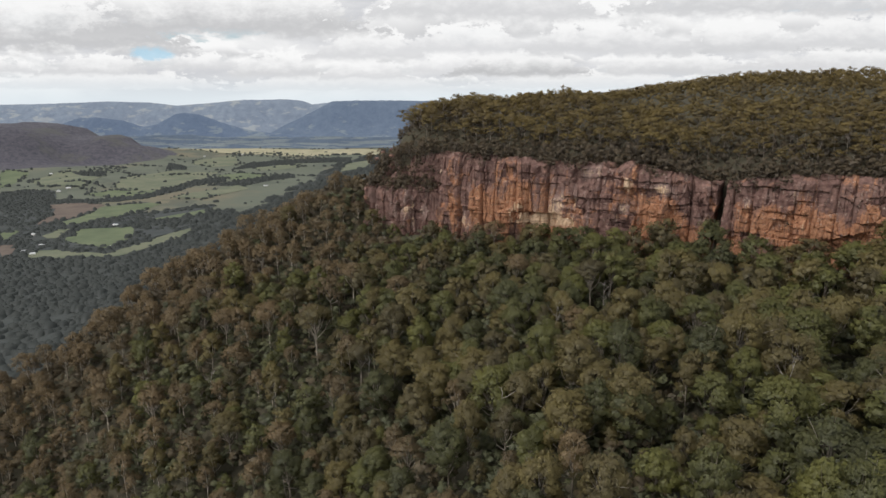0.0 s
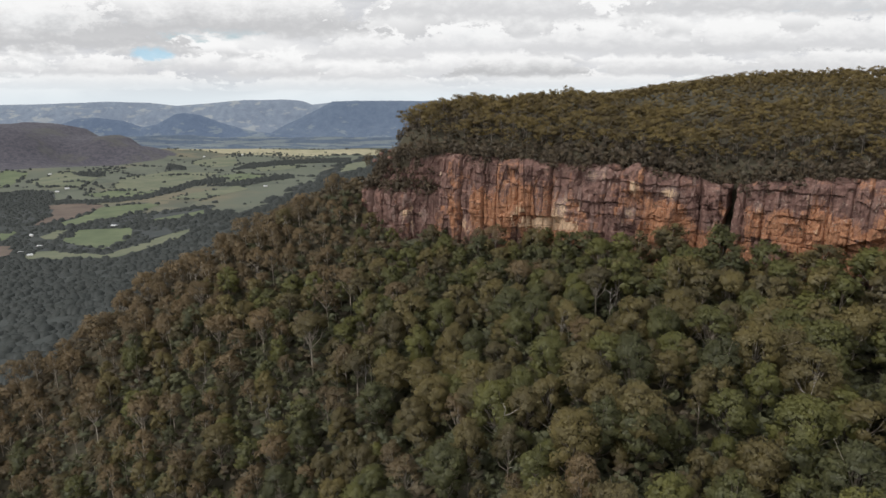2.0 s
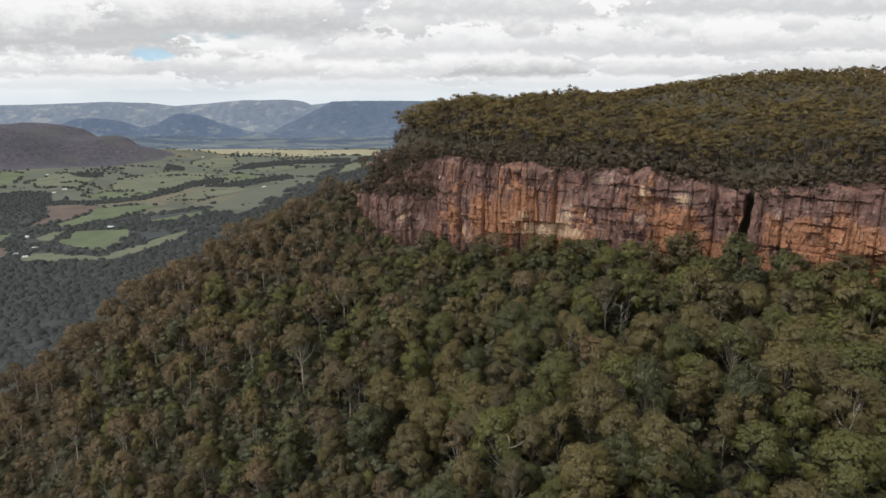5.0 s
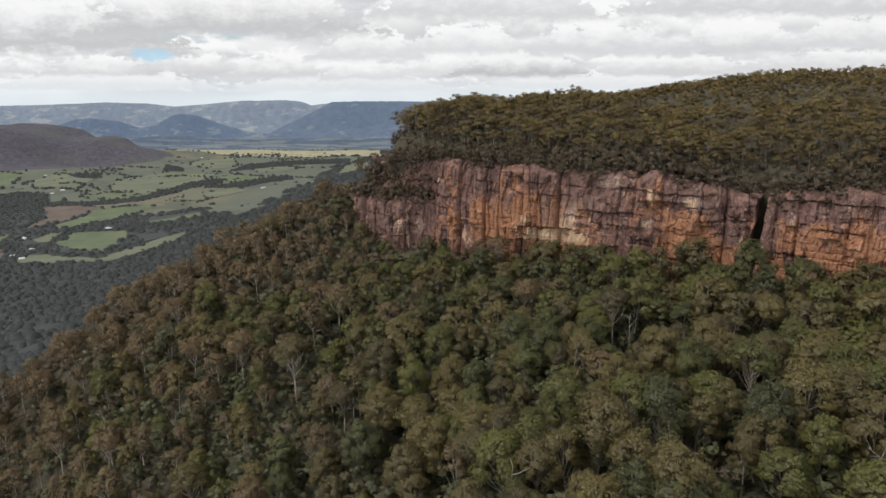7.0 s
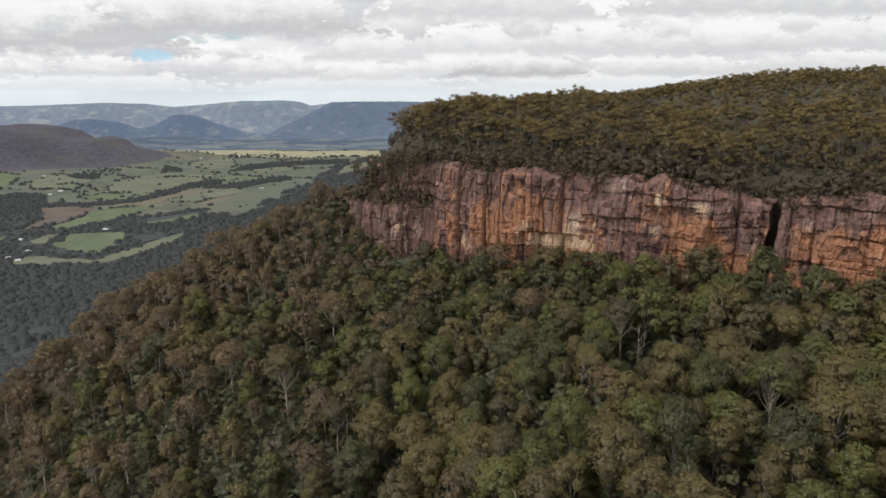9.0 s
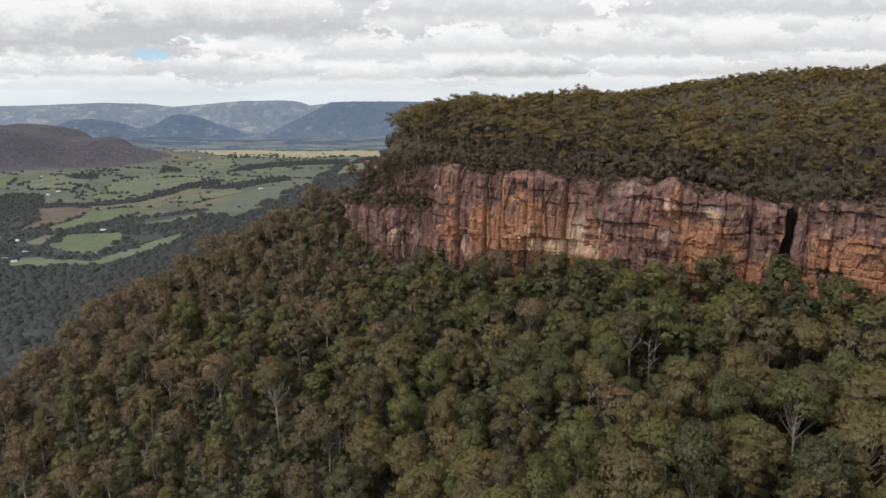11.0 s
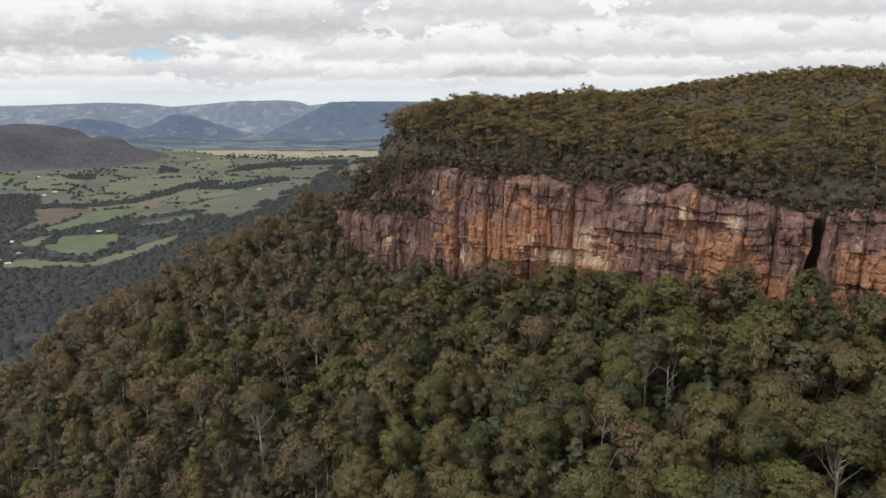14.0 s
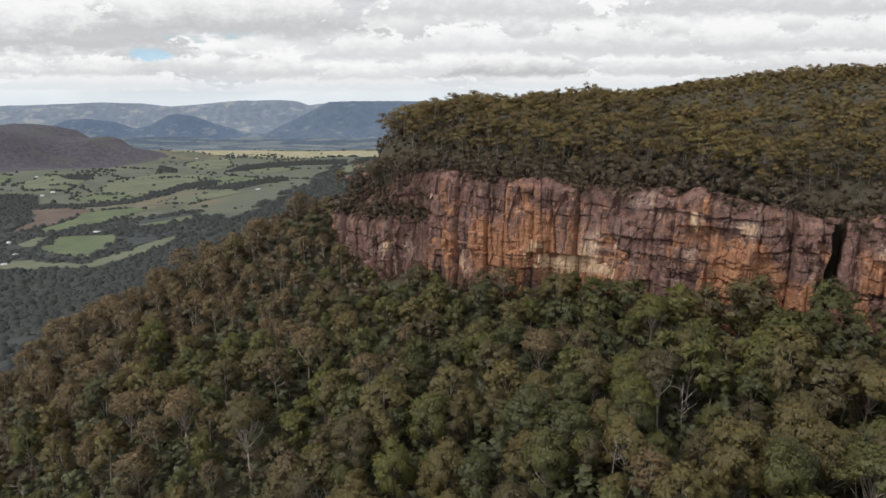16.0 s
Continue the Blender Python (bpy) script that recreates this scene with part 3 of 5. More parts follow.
def build_cliff():
    s, x, y, nx, ny = face_line()
    top = rim(x) + 2.2 * (rough2(s / 8, s * 0, 5, 3) - 0.5) * 2
    s_of = lambda px: float(np.interp(px, x[60:], s[60:]))
    nose, gap = s_of(-6), s_of(121.6)
    rows = np.arange(0, 1.0001, ROW_STEP / 46.0)
    S, R = np.meshgrid(s, rows)
    Z = 302 + (top[None, :] - 302) * R
    lift = 1.6 * (rough2(S / 38, S * 0, 21) - 0.5) * 2 + 0.8 * (rough2(S / 7, S * 0, 22) - 0.5)
    D = np.zeros_like(S)
    ochre, pale = np.zeros_like(S), np.zeros_like(S)
    # great buttresses through the whole height
    great = joints(s[-1], 6, 17, 77)
    gi = np.clip(np.searchsorted(great, S + 1.2 * (rough2(S / 6, Z / 6, 8) - 0.5)) - 1, 0, len(great) - 2)
    D += (lattice(gi, gi * 0, 3) - 0.5) * 3.6
    edge = np.minimum(S - great[gi], great[gi + 1] - S)
    D -= 0.9 * np.exp(-(edge / 0.55) ** 2)
    D += 0.4 * np.clip(1 - np.exp(-edge / 2.0), 0, 1)
    # fractured blocks of three sizes, taller than wide
    wu, wv = 0.7 * (rough2(S / 4, Z / 6, 31) - 0.5), 1.2 * (rough2(S / 6, Z / 5, 32) - 0.5)
    own, rim_d = cells((S + wu) / 6.2, (Z + wv) / 17.0, 11)
    D += (own - 0.5) * 1.7 - 0.25 * np.exp(-(rim_d / 0.05) ** 2)
    ochre += (own - 0.5) * 0.55
    own, rim_d = cells((S + wu) / 2.5 + 7, (Z + wv) / 8.5, 12)
    D += (own - 0.5) * 0.9 - 0.10 * np.exp(-(rim_d / 0.08) ** 2)
    pale += (own - 0.55) * 0.5
    own, rim_d = cells((S + wu * 0.6) / 1.15 + 3, (Z + wv * 0.5) / 3.4, 13)
    D += (own - 0.5) * 0.35 - 0.05 * np.exp(-(rim_d / 0.12) ** 2)
    # courses of squared blocks, each with joints of its own
    tiers, seeded = [300.0], random.Random(12)
    while tiers[-1] < 364:
        tiers.append(tiers[-1] + seeded.uniform(2.6, 9.5))
    tiers = np.array(tiers)
    bent = Z - 1.2 * lift + 0.5 * (rough2(S / 3, Z / 3, 72) - 0.5) + 5.0 * (lattice(gi, gi * 0, 79) - 0.5)
    li = np.clip(np.searchsorted(tiers, bent) - 1, 0, len(tiers) - 2)
    breadth = 2.4 + 5.0 * lattice(li, gi, 73) ** 2
    along = (S + 40 * lattice(li, gi, 74) + 0.5 * (rough2(S / 3, Z / 3, 75) - 0.5)) / breadth
    bi = np.floor(along)
    split = np.minimum(along - bi, bi + 1 - along) * breadth
    ledge = np.minimum(bent - tiers[li], tiers[li + 1] - bent)
    sharp = smooth(rough2(S / 9, Z / 7, 71), 0.46, 0.66)
    D += sharp * ((lattice(bi, li, 76) - 0.5) * 2.6 - 0.34 * np.exp(-(split / 0.22) ** 2) - 0.36 * np.exp(-(ledge / 0.22) ** 2))
    ochre += sharp * (lattice(bi, li, 77) - 0.5) * 0.75
    pale += sharp * (lattice(bi, li, 78) - 0.55) * 0.6
    # bedding planes: each bed juts over the one below, here more and there less
    for level, out in ((312.5, 0.5), (318.0, 1.1), (324.0, 0.7), (329.0, 0.6), (334.5, 1.4), (340.0, 0.6), (344.5, 1.1)):
        h = level + lift * 1.5 + 1.6 * (rough2(S / 5, S * 0 + level, 24) - 0.5)
        k = out * smooth(rough2(S / 11, S * 0 + level, 25), 0.42, 0.62)
        D += k * (smooth(Z - h, -0.25, 0.15) - 0.5) - 0.45 * k * np.exp(-((Z - h + 0.25) / 0.35) ** 2)
    D -= 0.055 * (Z - 322)
    # runnels down the face
    runnel = rough2(S / 1.1, Z / 14, 44, 3)
    D -= 0.4 * smooth(runnel, 0.54, 0.70)
    D += 0.7 * (rough2(S / 4, Z / 9, 61) - 0.5) + 0.2 * (rough2(S / 1.1, Z / 0.9, 63) - 0.5)
    # the dark chimney
    w = 0.80 + 0.014 * (Z - 305) + 1.0 * (rough2(S * 0, Z / 4, 91) - 0.5)
    D -= 17.0 * smooth(-np.abs(S - gap - 0.05 * (Z - 320) - 0.8 * (rough2(S * 0, Z / 5, 93) - 0.5)), -w - 0.5, -w * 0.75)
    D -= 2.4 * np.exp(-((S - gap + 9) / 5) ** 2) * (Z > 334)
    # hollow under an overhang, and a slanting overhang further along
    D -= 3.0 * smooth(Z, 324.5, 323.2) * np.exp(-((S - s_of(50)) / 11) ** 4)
    D -= 2.6 * smooth(Z - 0.42 * (S - s_of(157)), 326.5, 325.0) * np.exp(-((S - s_of(157)) / 12) ** 4)
    D -= 2.2 * smooth(Z, 341.5, 340.2) * np.exp(-((S - s_of(92)) / 8) ** 4)
    # the nose steps back above a scrubby ledge
    stepped = smooth(S, nose + 12, nose - 4)
    D -= stepped * (4.5 * smooth(Z, 331.0, 334.0) + 0.22 * np.clip(Z - 334, 0, 30))
    # and west of it leans back into a scrubby slope
    D -= smooth(S, nose - 2, nose - 30) * 0.62 * np.clip(Z - 329, 0, 40)
    # rounded upper edge
    D -= 3.2 * smooth(R, 0.93, 1.0) ** 2 + 1.5 * smooth(R, 0.55, 1.0)
    for px, cz, rs, rz, k in ((22, 324, 6, 7, 0.55), (38, 328, 9, 8, 0.65), (50, 318, 14, 6, 0.35), (30, 343, 5, 5, 0.5), (88, 341, 6, 5, 0.5), (101, 326, 11, 9, 0.75), (118, 318, 9, 7, 0.6), (143, 327, 7, 10, 0.5), (155, 325, 8, 8, 0.75), (170, 325, 10, 10, 0.5), (7, 323, 3, 7, 0.6)):
        ochre += k * blob(S, Z, s_of(px), cz, rs, rz)
    for px, cz, rs, rz, k in ((116, 334, 10, 7, 0.5), (83, 321, 6, 6, 0.7), (130, 340, 8, 4, 0.4), (70, 340, 7, 6, 0.25)):
        ochre -= k * blob(S, Z, s_of(px), cz, rs, rz)
    ochre += 0.40 - 0.34 * smooth(Z, 331, 347) - 0.38 * smooth(S, nose + 12, nose - 12)
    for px, cz, rs, rz, k in ((54, 320, 17, 4.2, 1.1), (86, 342, 4, 4, 0.6), (99, 341, 4, 3, 0.6), (86, 331, 4, 3, 0.5), (60, 329, 7, 6, 0.6), (40, 326, 5, 3, 0.4), (14, 316, 4, 3, 0.5), (118, 329, 7, 4, 0.3), (70, 346, 6, 3, 0.35), (-22, 319, 19, 8, 0.36)):
        pale += k * blob(S, Z, s_of(px), cz, rs, rz)
    D += 2.6
    X, Y = x[None, :] + nx[None, :] * D, y[None, :] + ny[None, :] * D
    # cap that runs back under the scrub
    cap = [np.stack([x + nx * (D[-1] - back), y + ny * (D[-1] - back), top + up], -1) for back, up in ((2.5, 0.5), (6.0, 0.2), (11.0, -3.0))]
    V = np.concatenate([np.stack([X, Y, Z], -1), np.array(cap)], 0)
    grow = lambda a: np.concatenate([a, np.repeat(a[-1:], 3, 0)], 0)
    ochre, pale = grow(ochre), grow(pale)
    cliff = tagged(new("cliff"), "orange and purple-grey weathered sandstone cliff above the forest", "cliff")
    cuts = [0, nose - 30, nose, s_of(28), s_of(66), s_of(94), gap, s_of(150), s[-1]]
    cols = [int(np.searchsorted(s, c)) for c in cuts]
    cols[-1] = len(s) - 1
    words = ["", "grey stepped rock nose with scrubby ledges", "grey fractured sandstone", "ochre wall with dark streaks", "pale hollow under an overhang", "orange block-jointed wall", "orange wall with purple crust", "mottled wall beside the dark chimney"]
    for a, b, word in zip(cols, cols[1:], words):
        part_v = V[:, a:b + 1].reshape(-1, 3)
        me = mesh_from("buttress", part_v, grid_faces(V.shape[0], b + 1 - a), [ROCK], {"ochre": ochre[:, a:b + 1].ravel(), "pale": pale[:, a:b + 1].ravel()})
        ob = child(new("buttress", me), cliff)
        if word:
            tagged(ob, word)
    return s, x, y, nx, ny, top, nose


CLIFF = build_cliff()

# ---- trees ----
def ico(sub=0):
    bm = bmesh.new()
    bmesh.ops.create_icosphere(bm, subdivisions=sub + 1, radius=1.0)
    v, f = np.array([p.co for p in bm.verts]), np.array([[q.index for q in t.verts] for t in bm.faces])
    bm.free()
    return v, f


ICO = ico()
OCTA = (np.array([(1, 0, 0), (0, 1, 0), (-1, 0, 0), (0, -1, 0), (0, 0, 1), (0, 0, -1.0)]), np.array([(0, 1, 4), (1, 2, 4), (2, 3, 4), (3, 0, 4), (1, 0, 5), (2, 1, 5), (3, 2, 5), (0, 3, 5)]))


def tube(path, radii, sides):
    """A tapered, bent limb: points along it and its thickness."""
    path = np.array(path, float)
    rings = []
    for i, (p, r) in enumerate(zip(path, radii)):
        t = path[min(i + 1, len(path) - 1)] - path[max(i - 1, 0)]
        t = t / np.linalg.norm(t)
        a = np.cross(t, (0.3, 0.9, 0.1))
        a /= np.linalg.norm(a)
        b = np.cross(t, a)
        ang = np.arange(sides) * 2 * np.pi / sides
        rings.append(p + r * (np.cos(ang)[:, None] * a + np.sin(ang)[:, None] * b))
    n, v = len(path), np.concatenate(rings)
    i, j = np.meshgrid(np.arange(n - 1), np.arange(sides), indexing="ij")
    k = (j + 1) % sides
    a, b, c, d = i * sides + j, i * sides + k, (i + 1) * sides + k, (i + 1) * sides + j
    f = np.concatenate([np.stack([a, b, c], -1).reshape(-1, 3), np.stack([a, c, d], -1).reshape(-1, 3)])
    return v, f


def unit(v):
    return v / np.maximum(np.linalg.norm(v, axis=-1, keepdims=True), 1e-6)


def join(parts):
    vs, fs, base = [], [], 0
    for v, f in parts:
        vs.append(v)
        fs.append(np.asarray(f) + base)
        base += len(v)
    return np.concatenate(vs), np.concatenate(fs)


def tree_shape(seed, clumps, sprays, size, core=0.8, height=20.0, radius=5.5, first=0.4, sides=5, forks=1, flat=0.68, solid=None, twigs=True, lift=0.35, top=0.93):
    """A gum: leaning trunk, forked limbs, each ending in an umbrella of fine leaf sprays; the umbrellas make a tall dome. Returns (wood, leaves)."""
    r = np.random.default_rng(seed)
    solid = solid or OCTA
    lean = r.normal(0, 0.05, 2)
    z = np.linspace(0, 1, 6)
    bend = r.normal(0, 0.25, (6, 2)).cumsum(0) * 0.6
    trunk = np.stack([lean[0] * height * z + bend[:, 0] * z, lean[1] * height * z + bend[:, 1] * z, height * 0.88 * z], -1)
    at = lambda h: np.array([np.interp(h, trunk[:, 2], trunk[:, c]) for c in range(3)])
    wood = [tube(trunk - np.array([0, 0, 1.5]) * (z[:, None] < 0.01), 0.017 * height * (1 - 0.84 * z), sides)]
    stretch = r.uniform(0.82, 1.2)
    cs, rs = [], []
    for i in range(clumps):
        # spiral from the top of the dome down to its skirt
        t = (i + 0.5) / clumps
        a = i * 2.4 + r.uniform(-0.6, 0.6)
        up = 1 - 1.05 * t
        q = np.sqrt(max(0.02, 1 - up ** 2)) * r.uniform(0.55, 0.95)
        h = height * (first + (top - first) * np.sign(up) * abs(up) ** 0.85 * r.uniform(0.88, 1.06))
        c = at(h * 0.8) * (1, 1, 0) + np.array([np.cos(a) * q * radius * stretch, np.sin(a) * q * radius / stretch, h])
        cs.append(c)
        rs.append(radius * r.uniform(0.24, 0.42))
        if forks and i % forks == 0:
            start = at(h * r.uniform(0.50, 0.70))
            mid = (start + c) / 2 + np.array([0, 0, -0.04 * height * r.uniform(0.0, 1.0)]) + r.normal(0, 0.35, 3)
            wood.append(tube([start, mid, c], [0.0072 * height, 0.0046 * height, 0.0020 * height], 3))
            if twigs:
                tip = c + r.normal(0, 0.6, 3) * rs[-1]
                wood.append(tube([mid, tip], [0.0034 * height, 0.0012 * height], 3))
    cs, rs = np.array(cs), np.array(rs)
    middle = cs.mean(0) - np.array([0, 0, 0.08 * height])
    leaves, form = [], []

    def shaded(points, own):
        """Direction in which a spray faces: out of its umbrella, out of the crown, and a little up."""
        return unit(0.75 * unit(own) + 0.85 * unit(points - middle) + np.array([0, 0, lift]))

    if core:
        for c, q in zip(cs, rs):
            v = solid[0] * (q * core * np.array([1, 1, flat])) * r.uniform(0.84, 1.12, (len(solid[0]), 1)) + c - np.array([0, 0, 0.12 * q])
            leaves.append((v, solid[1]))
            form.append(shaded(v, solid[0]))
    # leaf sprays: small blades over every umbrella, few beneath
    share = rs ** 2 / (rs ** 2).sum()
    pick = r.choice(clumps, sprays, p=share)
    way = unit(r.normal(0, 1, (sprays, 3)) + np.array([0, 0, 0.45]))
    out = rs[pick][:, None] * way * np.minimum(r.normal(0.97, 0.12, (sprays, 1)), 1.35) * np.array([1, 1, flat])
    p = cs[pick] + out
    face = unit(shaded(p, way) + r.normal(0, 0.10, (sprays, 3)))
    normal = unit(face + r.normal(0, 0.55, (sprays, 3)))
    side = unit(np.cross(normal, r.normal(0, 1, (sprays, 3))))
    other = np.cross(normal, side)
    sz = size * r.uniform(0.55, 1.35, (sprays, 1))
    tri = np.stack([p + side * sz * 0.8, p - side * sz * 0.45 + other * sz * 0.75, p - side * sz * 0.5 - other * sz * 0.7], 1)
    leaves.append((tri.reshape(-1, 3), np.arange(sprays * 3).reshape(-1, 3)))
    form.append(np.repeat(face, 3, 0))
    return (*join(wood), None), (*join(leaves), np.concatenate(form))


def scatter(x0, x1, y0, y1, step, seed, jitter=0.42):
    r = np.random.default_rng(seed)
    X, Y = np.meshgrid(np.arange(x0, x1, step), np.arange(y0, y1, step * 0.9))
    X = X + (np.arange(X.shape[0])[:, None] % 2) * step * 0.5
    X, Y = X + r.uniform(-jitter, jitter, X.shape) * step, Y + r.uniform(-jitter, jitter, X.shape) * step
    return X.ravel(), Y.ravel(), r


def planted(name, label, category, mats, shapes, x, y, scale, wide, tint, r, sink=0.3, wood=True):
    """Many trees in one mesh: mats are (bark, leaves)."""
    z = ground(x, y) - sink
    V, F, T, M, N, base = [], [], [], [], [], 0
    which, spin = r.integers(0, len(shapes), len(x)), r.uniform(0, 6.28, len(x))
    for i in range(len(x)):
        c, s = np.cos(spin[i]), np.sin(spin[i])
        turn = np.array([[c, s, 0], [-s, c, 0], [0, 0, 1.0]]) * np.array([scale[i] * wide[i], scale[i] * wide[i], scale[i]])
        flatturn = np.array([[c, s, 0], [-s, c, 0], [0, 0, 1.0]])
        for slot, (v, f, form) in enumerate(shapes[which[i]]):
            if slot == 0 and not wood:
                continue
            N.append(np.zeros_like(v) if form is None else form @ flatturn)
            V.append(v @ turn + (x[i], y[i], z[i]))
            F.append(f + base)
            base += len(v)
            T.append(np.full(len(v), tint[i], np.float32))
            M.append(np.full(len(f), slot, np.int32))
    me = mesh_from(name, np.concatenate(V), np.concatenate(F), mats, {"tint": np.concatenate(T), "form": np.concatenate(N)}, np.concatenate(M), flat=False)
    return tagged(new(name, me), label, category, kind="stuff")


def single_trees(kinds, x, y, scale, wide, kind, r):
    """Trees as things of their own: each an empty at the root with trunk and crown."""
    models = {}
    for key, (wood, leaves, bark, leaf) in kinds.items():
        models[key] = (mesh_from("trunk", wood[0], wood[1], [bark], flat=False), mesh_from("crown", leaves[0], leaves[1], [leaf], {"form": leaves[2]}, flat=False))
    words = {"green": "tall gum tree with pale trunk and full green crown", "olive": "gum tree with olive green spreading crown", "rust": "slender gum tree with thin rusty brown crown"}
    z = ground(x, y) - 0.3
    for i in range(len(x)):
        key = [k for k in kinds if k[0] == kind[i]]
        trunk, crown = models[key[r.integers(0, len(key))]]
        tree = tagged(new("gum_tree"), words[kind[i].split("_")[0]], "tree", "forest below the cliff")
        tree.matrix_basis = pose(x[i], y[i], z[i], 0, 0, r.uniform(0, 360)) @ Matrix.Diagonal((scale[i] * wide[i], scale[i] * wide[i], scale[i], 1))
        child(new("trunk", trunk), tree)
        child(new("crown", crown), tree)


EMERGENTS = [(-82.6, 272.3, 1.45, "rust"), (-57.0, 258.1, 1.5, "olive"), (-108, 285, 1.25, "rust"), (-34, 232, 1.1, "olive"), (-128, 318, 1.2, "rust"),
             (31.3, 253.3, 1.15, "rust"), (67, 263, 1.1, "green"), (58, 228, 1.2, "olive"), (-8, 205, 1.25, "olive"), (-64, 215, 1.25, "rust"), (-90, 232, 1.3, "olive"), (-45, 292, 1.25, "rust"),
             (-20, 268, 1.2, "rust"), (100, 215, 1.15, "olive"), (84, 186, 1.3, "green"), (120, 176, 1.3, "olive"), (-170, 280, 1.2, "rust"), (-138, 262, 1.25, "rust"), (48, 176, 1.2, "green"), (10, 178, 1.15, "olive")]


def emergent_gums():
    """Tall gums that stand over the forest on long bare pale trunks."""
    r = np.random.default_rng(91)
    words = {"green": "towering gum tree with bare white trunk and green crown", "olive": "towering gum tree with bare white trunk and olive crown", "rust": "towering gum tree with bare white trunk and thin brown crown"}
    leaf = {"green": GREEN, "olive": OLIVE, "rust": RUST}
    models = {}
    for k, key in enumerate(leaf):
        for i in range(3):
            wood, crown = tree_shape(1200 + 10 * k + i, 20, 2300 if key != "rust" else 1500, 0.40, core=0.62 if key != "rust" else 0.42, first=0.72, radius=5.0, flat=0.6, solid=ICO)
            models[key, i] = (mesh_from("trunk", wood[0], wood[1], [PALE_BARK], flat=False), mesh_from("crown", crown[0], crown[1], [leaf[key]], {"form": crown[2]}, flat=False))
    for i, (px, py, q, key) in enumerate(EMERGENTS):
        trunk, crown = models[key, i % 3]
        tree = tagged(new("gum_tree"), words[key], "tree", "tall gums over the forest")
        tree.matrix_basis = pose(px, py, float(ground(px, py)) - 0.3, 0, 0, r.uniform(0, 360)) @ Matrix.Diagonal((q * 1.0, q * 1.0, q, 1))
        child(new("trunk", trunk), tree)
        child(new("crown", crown), tree)


def forest_below():
    """The forest on the slope under the cliff."""
    def in_view(x, y, d):
        return (d < 330) & (x > -0.86 * y - 10) & (x < 0.80 * y + 15) & ~((x < -60) & (y > 432 + 0.33 * (x + 60))) & (y > 100 - 0.2 * x)

    x, y, r = scatter(-345, 215, 85, 480, 8.9, 5)
    d = to_foot(x, y)
    keep = (d > 6) & in_view(x, y, d) & (r.uniform(0, 1, len(x)) > 0.10)
    for ex, ey, _, _ in EMERGENTS:
        ahead = math.hypot(ex, ey)
        along, across = ((x - ex) * ex + (y - ey) * ey) / ahead, (x * ey - y * ex) / ahead
        keep &= ~((along < 4) & (along > -13) & (np.abs(across) < 5.5))
    x, y, d = x[keep], y[keep], d[keep]
    n = len(x)
    big = np.exp(-(((x - 88) / 42) ** 2 + ((y - 145) / 45) ** 2))
    nearfoot = smooth(d, 70, 12)
    short = np.interp(x, [-10, 50, 80, 116, 132, 144, 160], [0.30, 0.16, 0.02, -0.12, 0.08, -0.05, -0.40])
    west = smooth(x + 0.35 * (y - 250), 10, -60)
    scale = (0.90 + 0.14 * big - short * nearfoot) * r.uniform(0.62, 1.44, n)
    wide = (0.88 + 0.06 * big + 0.12 * nearfoot - 0.06 * west) * r.uniform(0.85, 1.25, n)
    k = np.clip(((x + 40) * -206 + (y - 408) * -66) / (206 ** 2 + 66 ** 2), 0, 1.5)
    crest = np.hypot(x + 40 + 206 * k, y - 408 + 66 * k)
    rusty = r.uniform(0, 1, n) < 0.03 + 0.88 * np.exp(-(crest / 66) ** 2) + 0.36 * west * smooth(waves(x, y, 60, 41), -1.0, 0.4)
    dry = r.uniform(0, 1, n) < 0.46
    kind = np.where(rusty, "rust", np.where(dry, "olive", "green"))
    kind = np.array([k + "_tall" if big_one else k for k, big_one in zip(kind.tolist(), ((scale > 1.08) & ~rusty).tolist())])
    order = np.argsort(np.hypot(x - 15, y - 135))
    near, rest = order[:300], order[300:]
    kinds = {}
    for i in range(6):
        w, l = tree_shape(200 + i, 22, 2350, 0.46, core=0.74, first=0.46 + 0.05 * (i % 3), solid=ICO)
        kinds["green", i] = (w, l, PALE_BARK if i % 2 else GREY_BARK, GREEN)
    for i in range(5):
        w, l = tree_shape(230 + i, 20, 2200, 0.46, core=0.74, first=0.52, solid=ICO)
        kinds["olive", i] = (w, l, PALE_BARK, OLIVE)
    for i in range(5):
        w, l = tree_shape(260 + i, 16, 1700, 0.42, core=0.5, first=0.60, radius=4.9, flat=0.6)
        kinds["rust", i] = (w, l, PALE_BARK, RUST)
    for i in range(4):
        w, l = tree_shape(280 + i, 30, 3300, 0.41, core=0.74, first=0.46, solid=ICO)
        kinds["green_tall", i] = (w, l, PALE_BARK, GREEN)
        w, l = tree_shape(290 + i, 29, 3200, 0.41, core=0.74, first=0.50, solid=ICO)
        kinds["olive_tall", i] = (w, l, PALE_BARK, OLIVE)
    single_trees(kinds, x[near], y[near], scale[near], wide[near], kind[near], r)
    words = {"green": "green eucalypt forest on the slope below the cliff", "olive": "olive eucalypt forest on the slope below the cliff", "rust": "rust-brown thinning eucalypt forest on the spur"}
    for key, leaf, sprays, core in (("green", GREEN, 640, 0.76), ("olive", OLIVE, 620, 0.76), ("rust", RUST, 580, 0.47)):
        pick = np.array([i for i in rest if kind[i].startswith(key)])
        shapes = [tree_shape(300 + j, 17, sprays, 0.78 if core > 0.6 else 0.68, core=core, solid=OCTA, sides=4, first=0.48 if core > 0.6 else 0.60, forks=2, twigs=False) for j in range(8)]
        planted("forest_" + key, words[key], "forest", [PALE_BARK, leaf], shapes, x[pick], y[pick], scale[pick], wide[pick], r.uniform(0, 1, len(pick)), r)
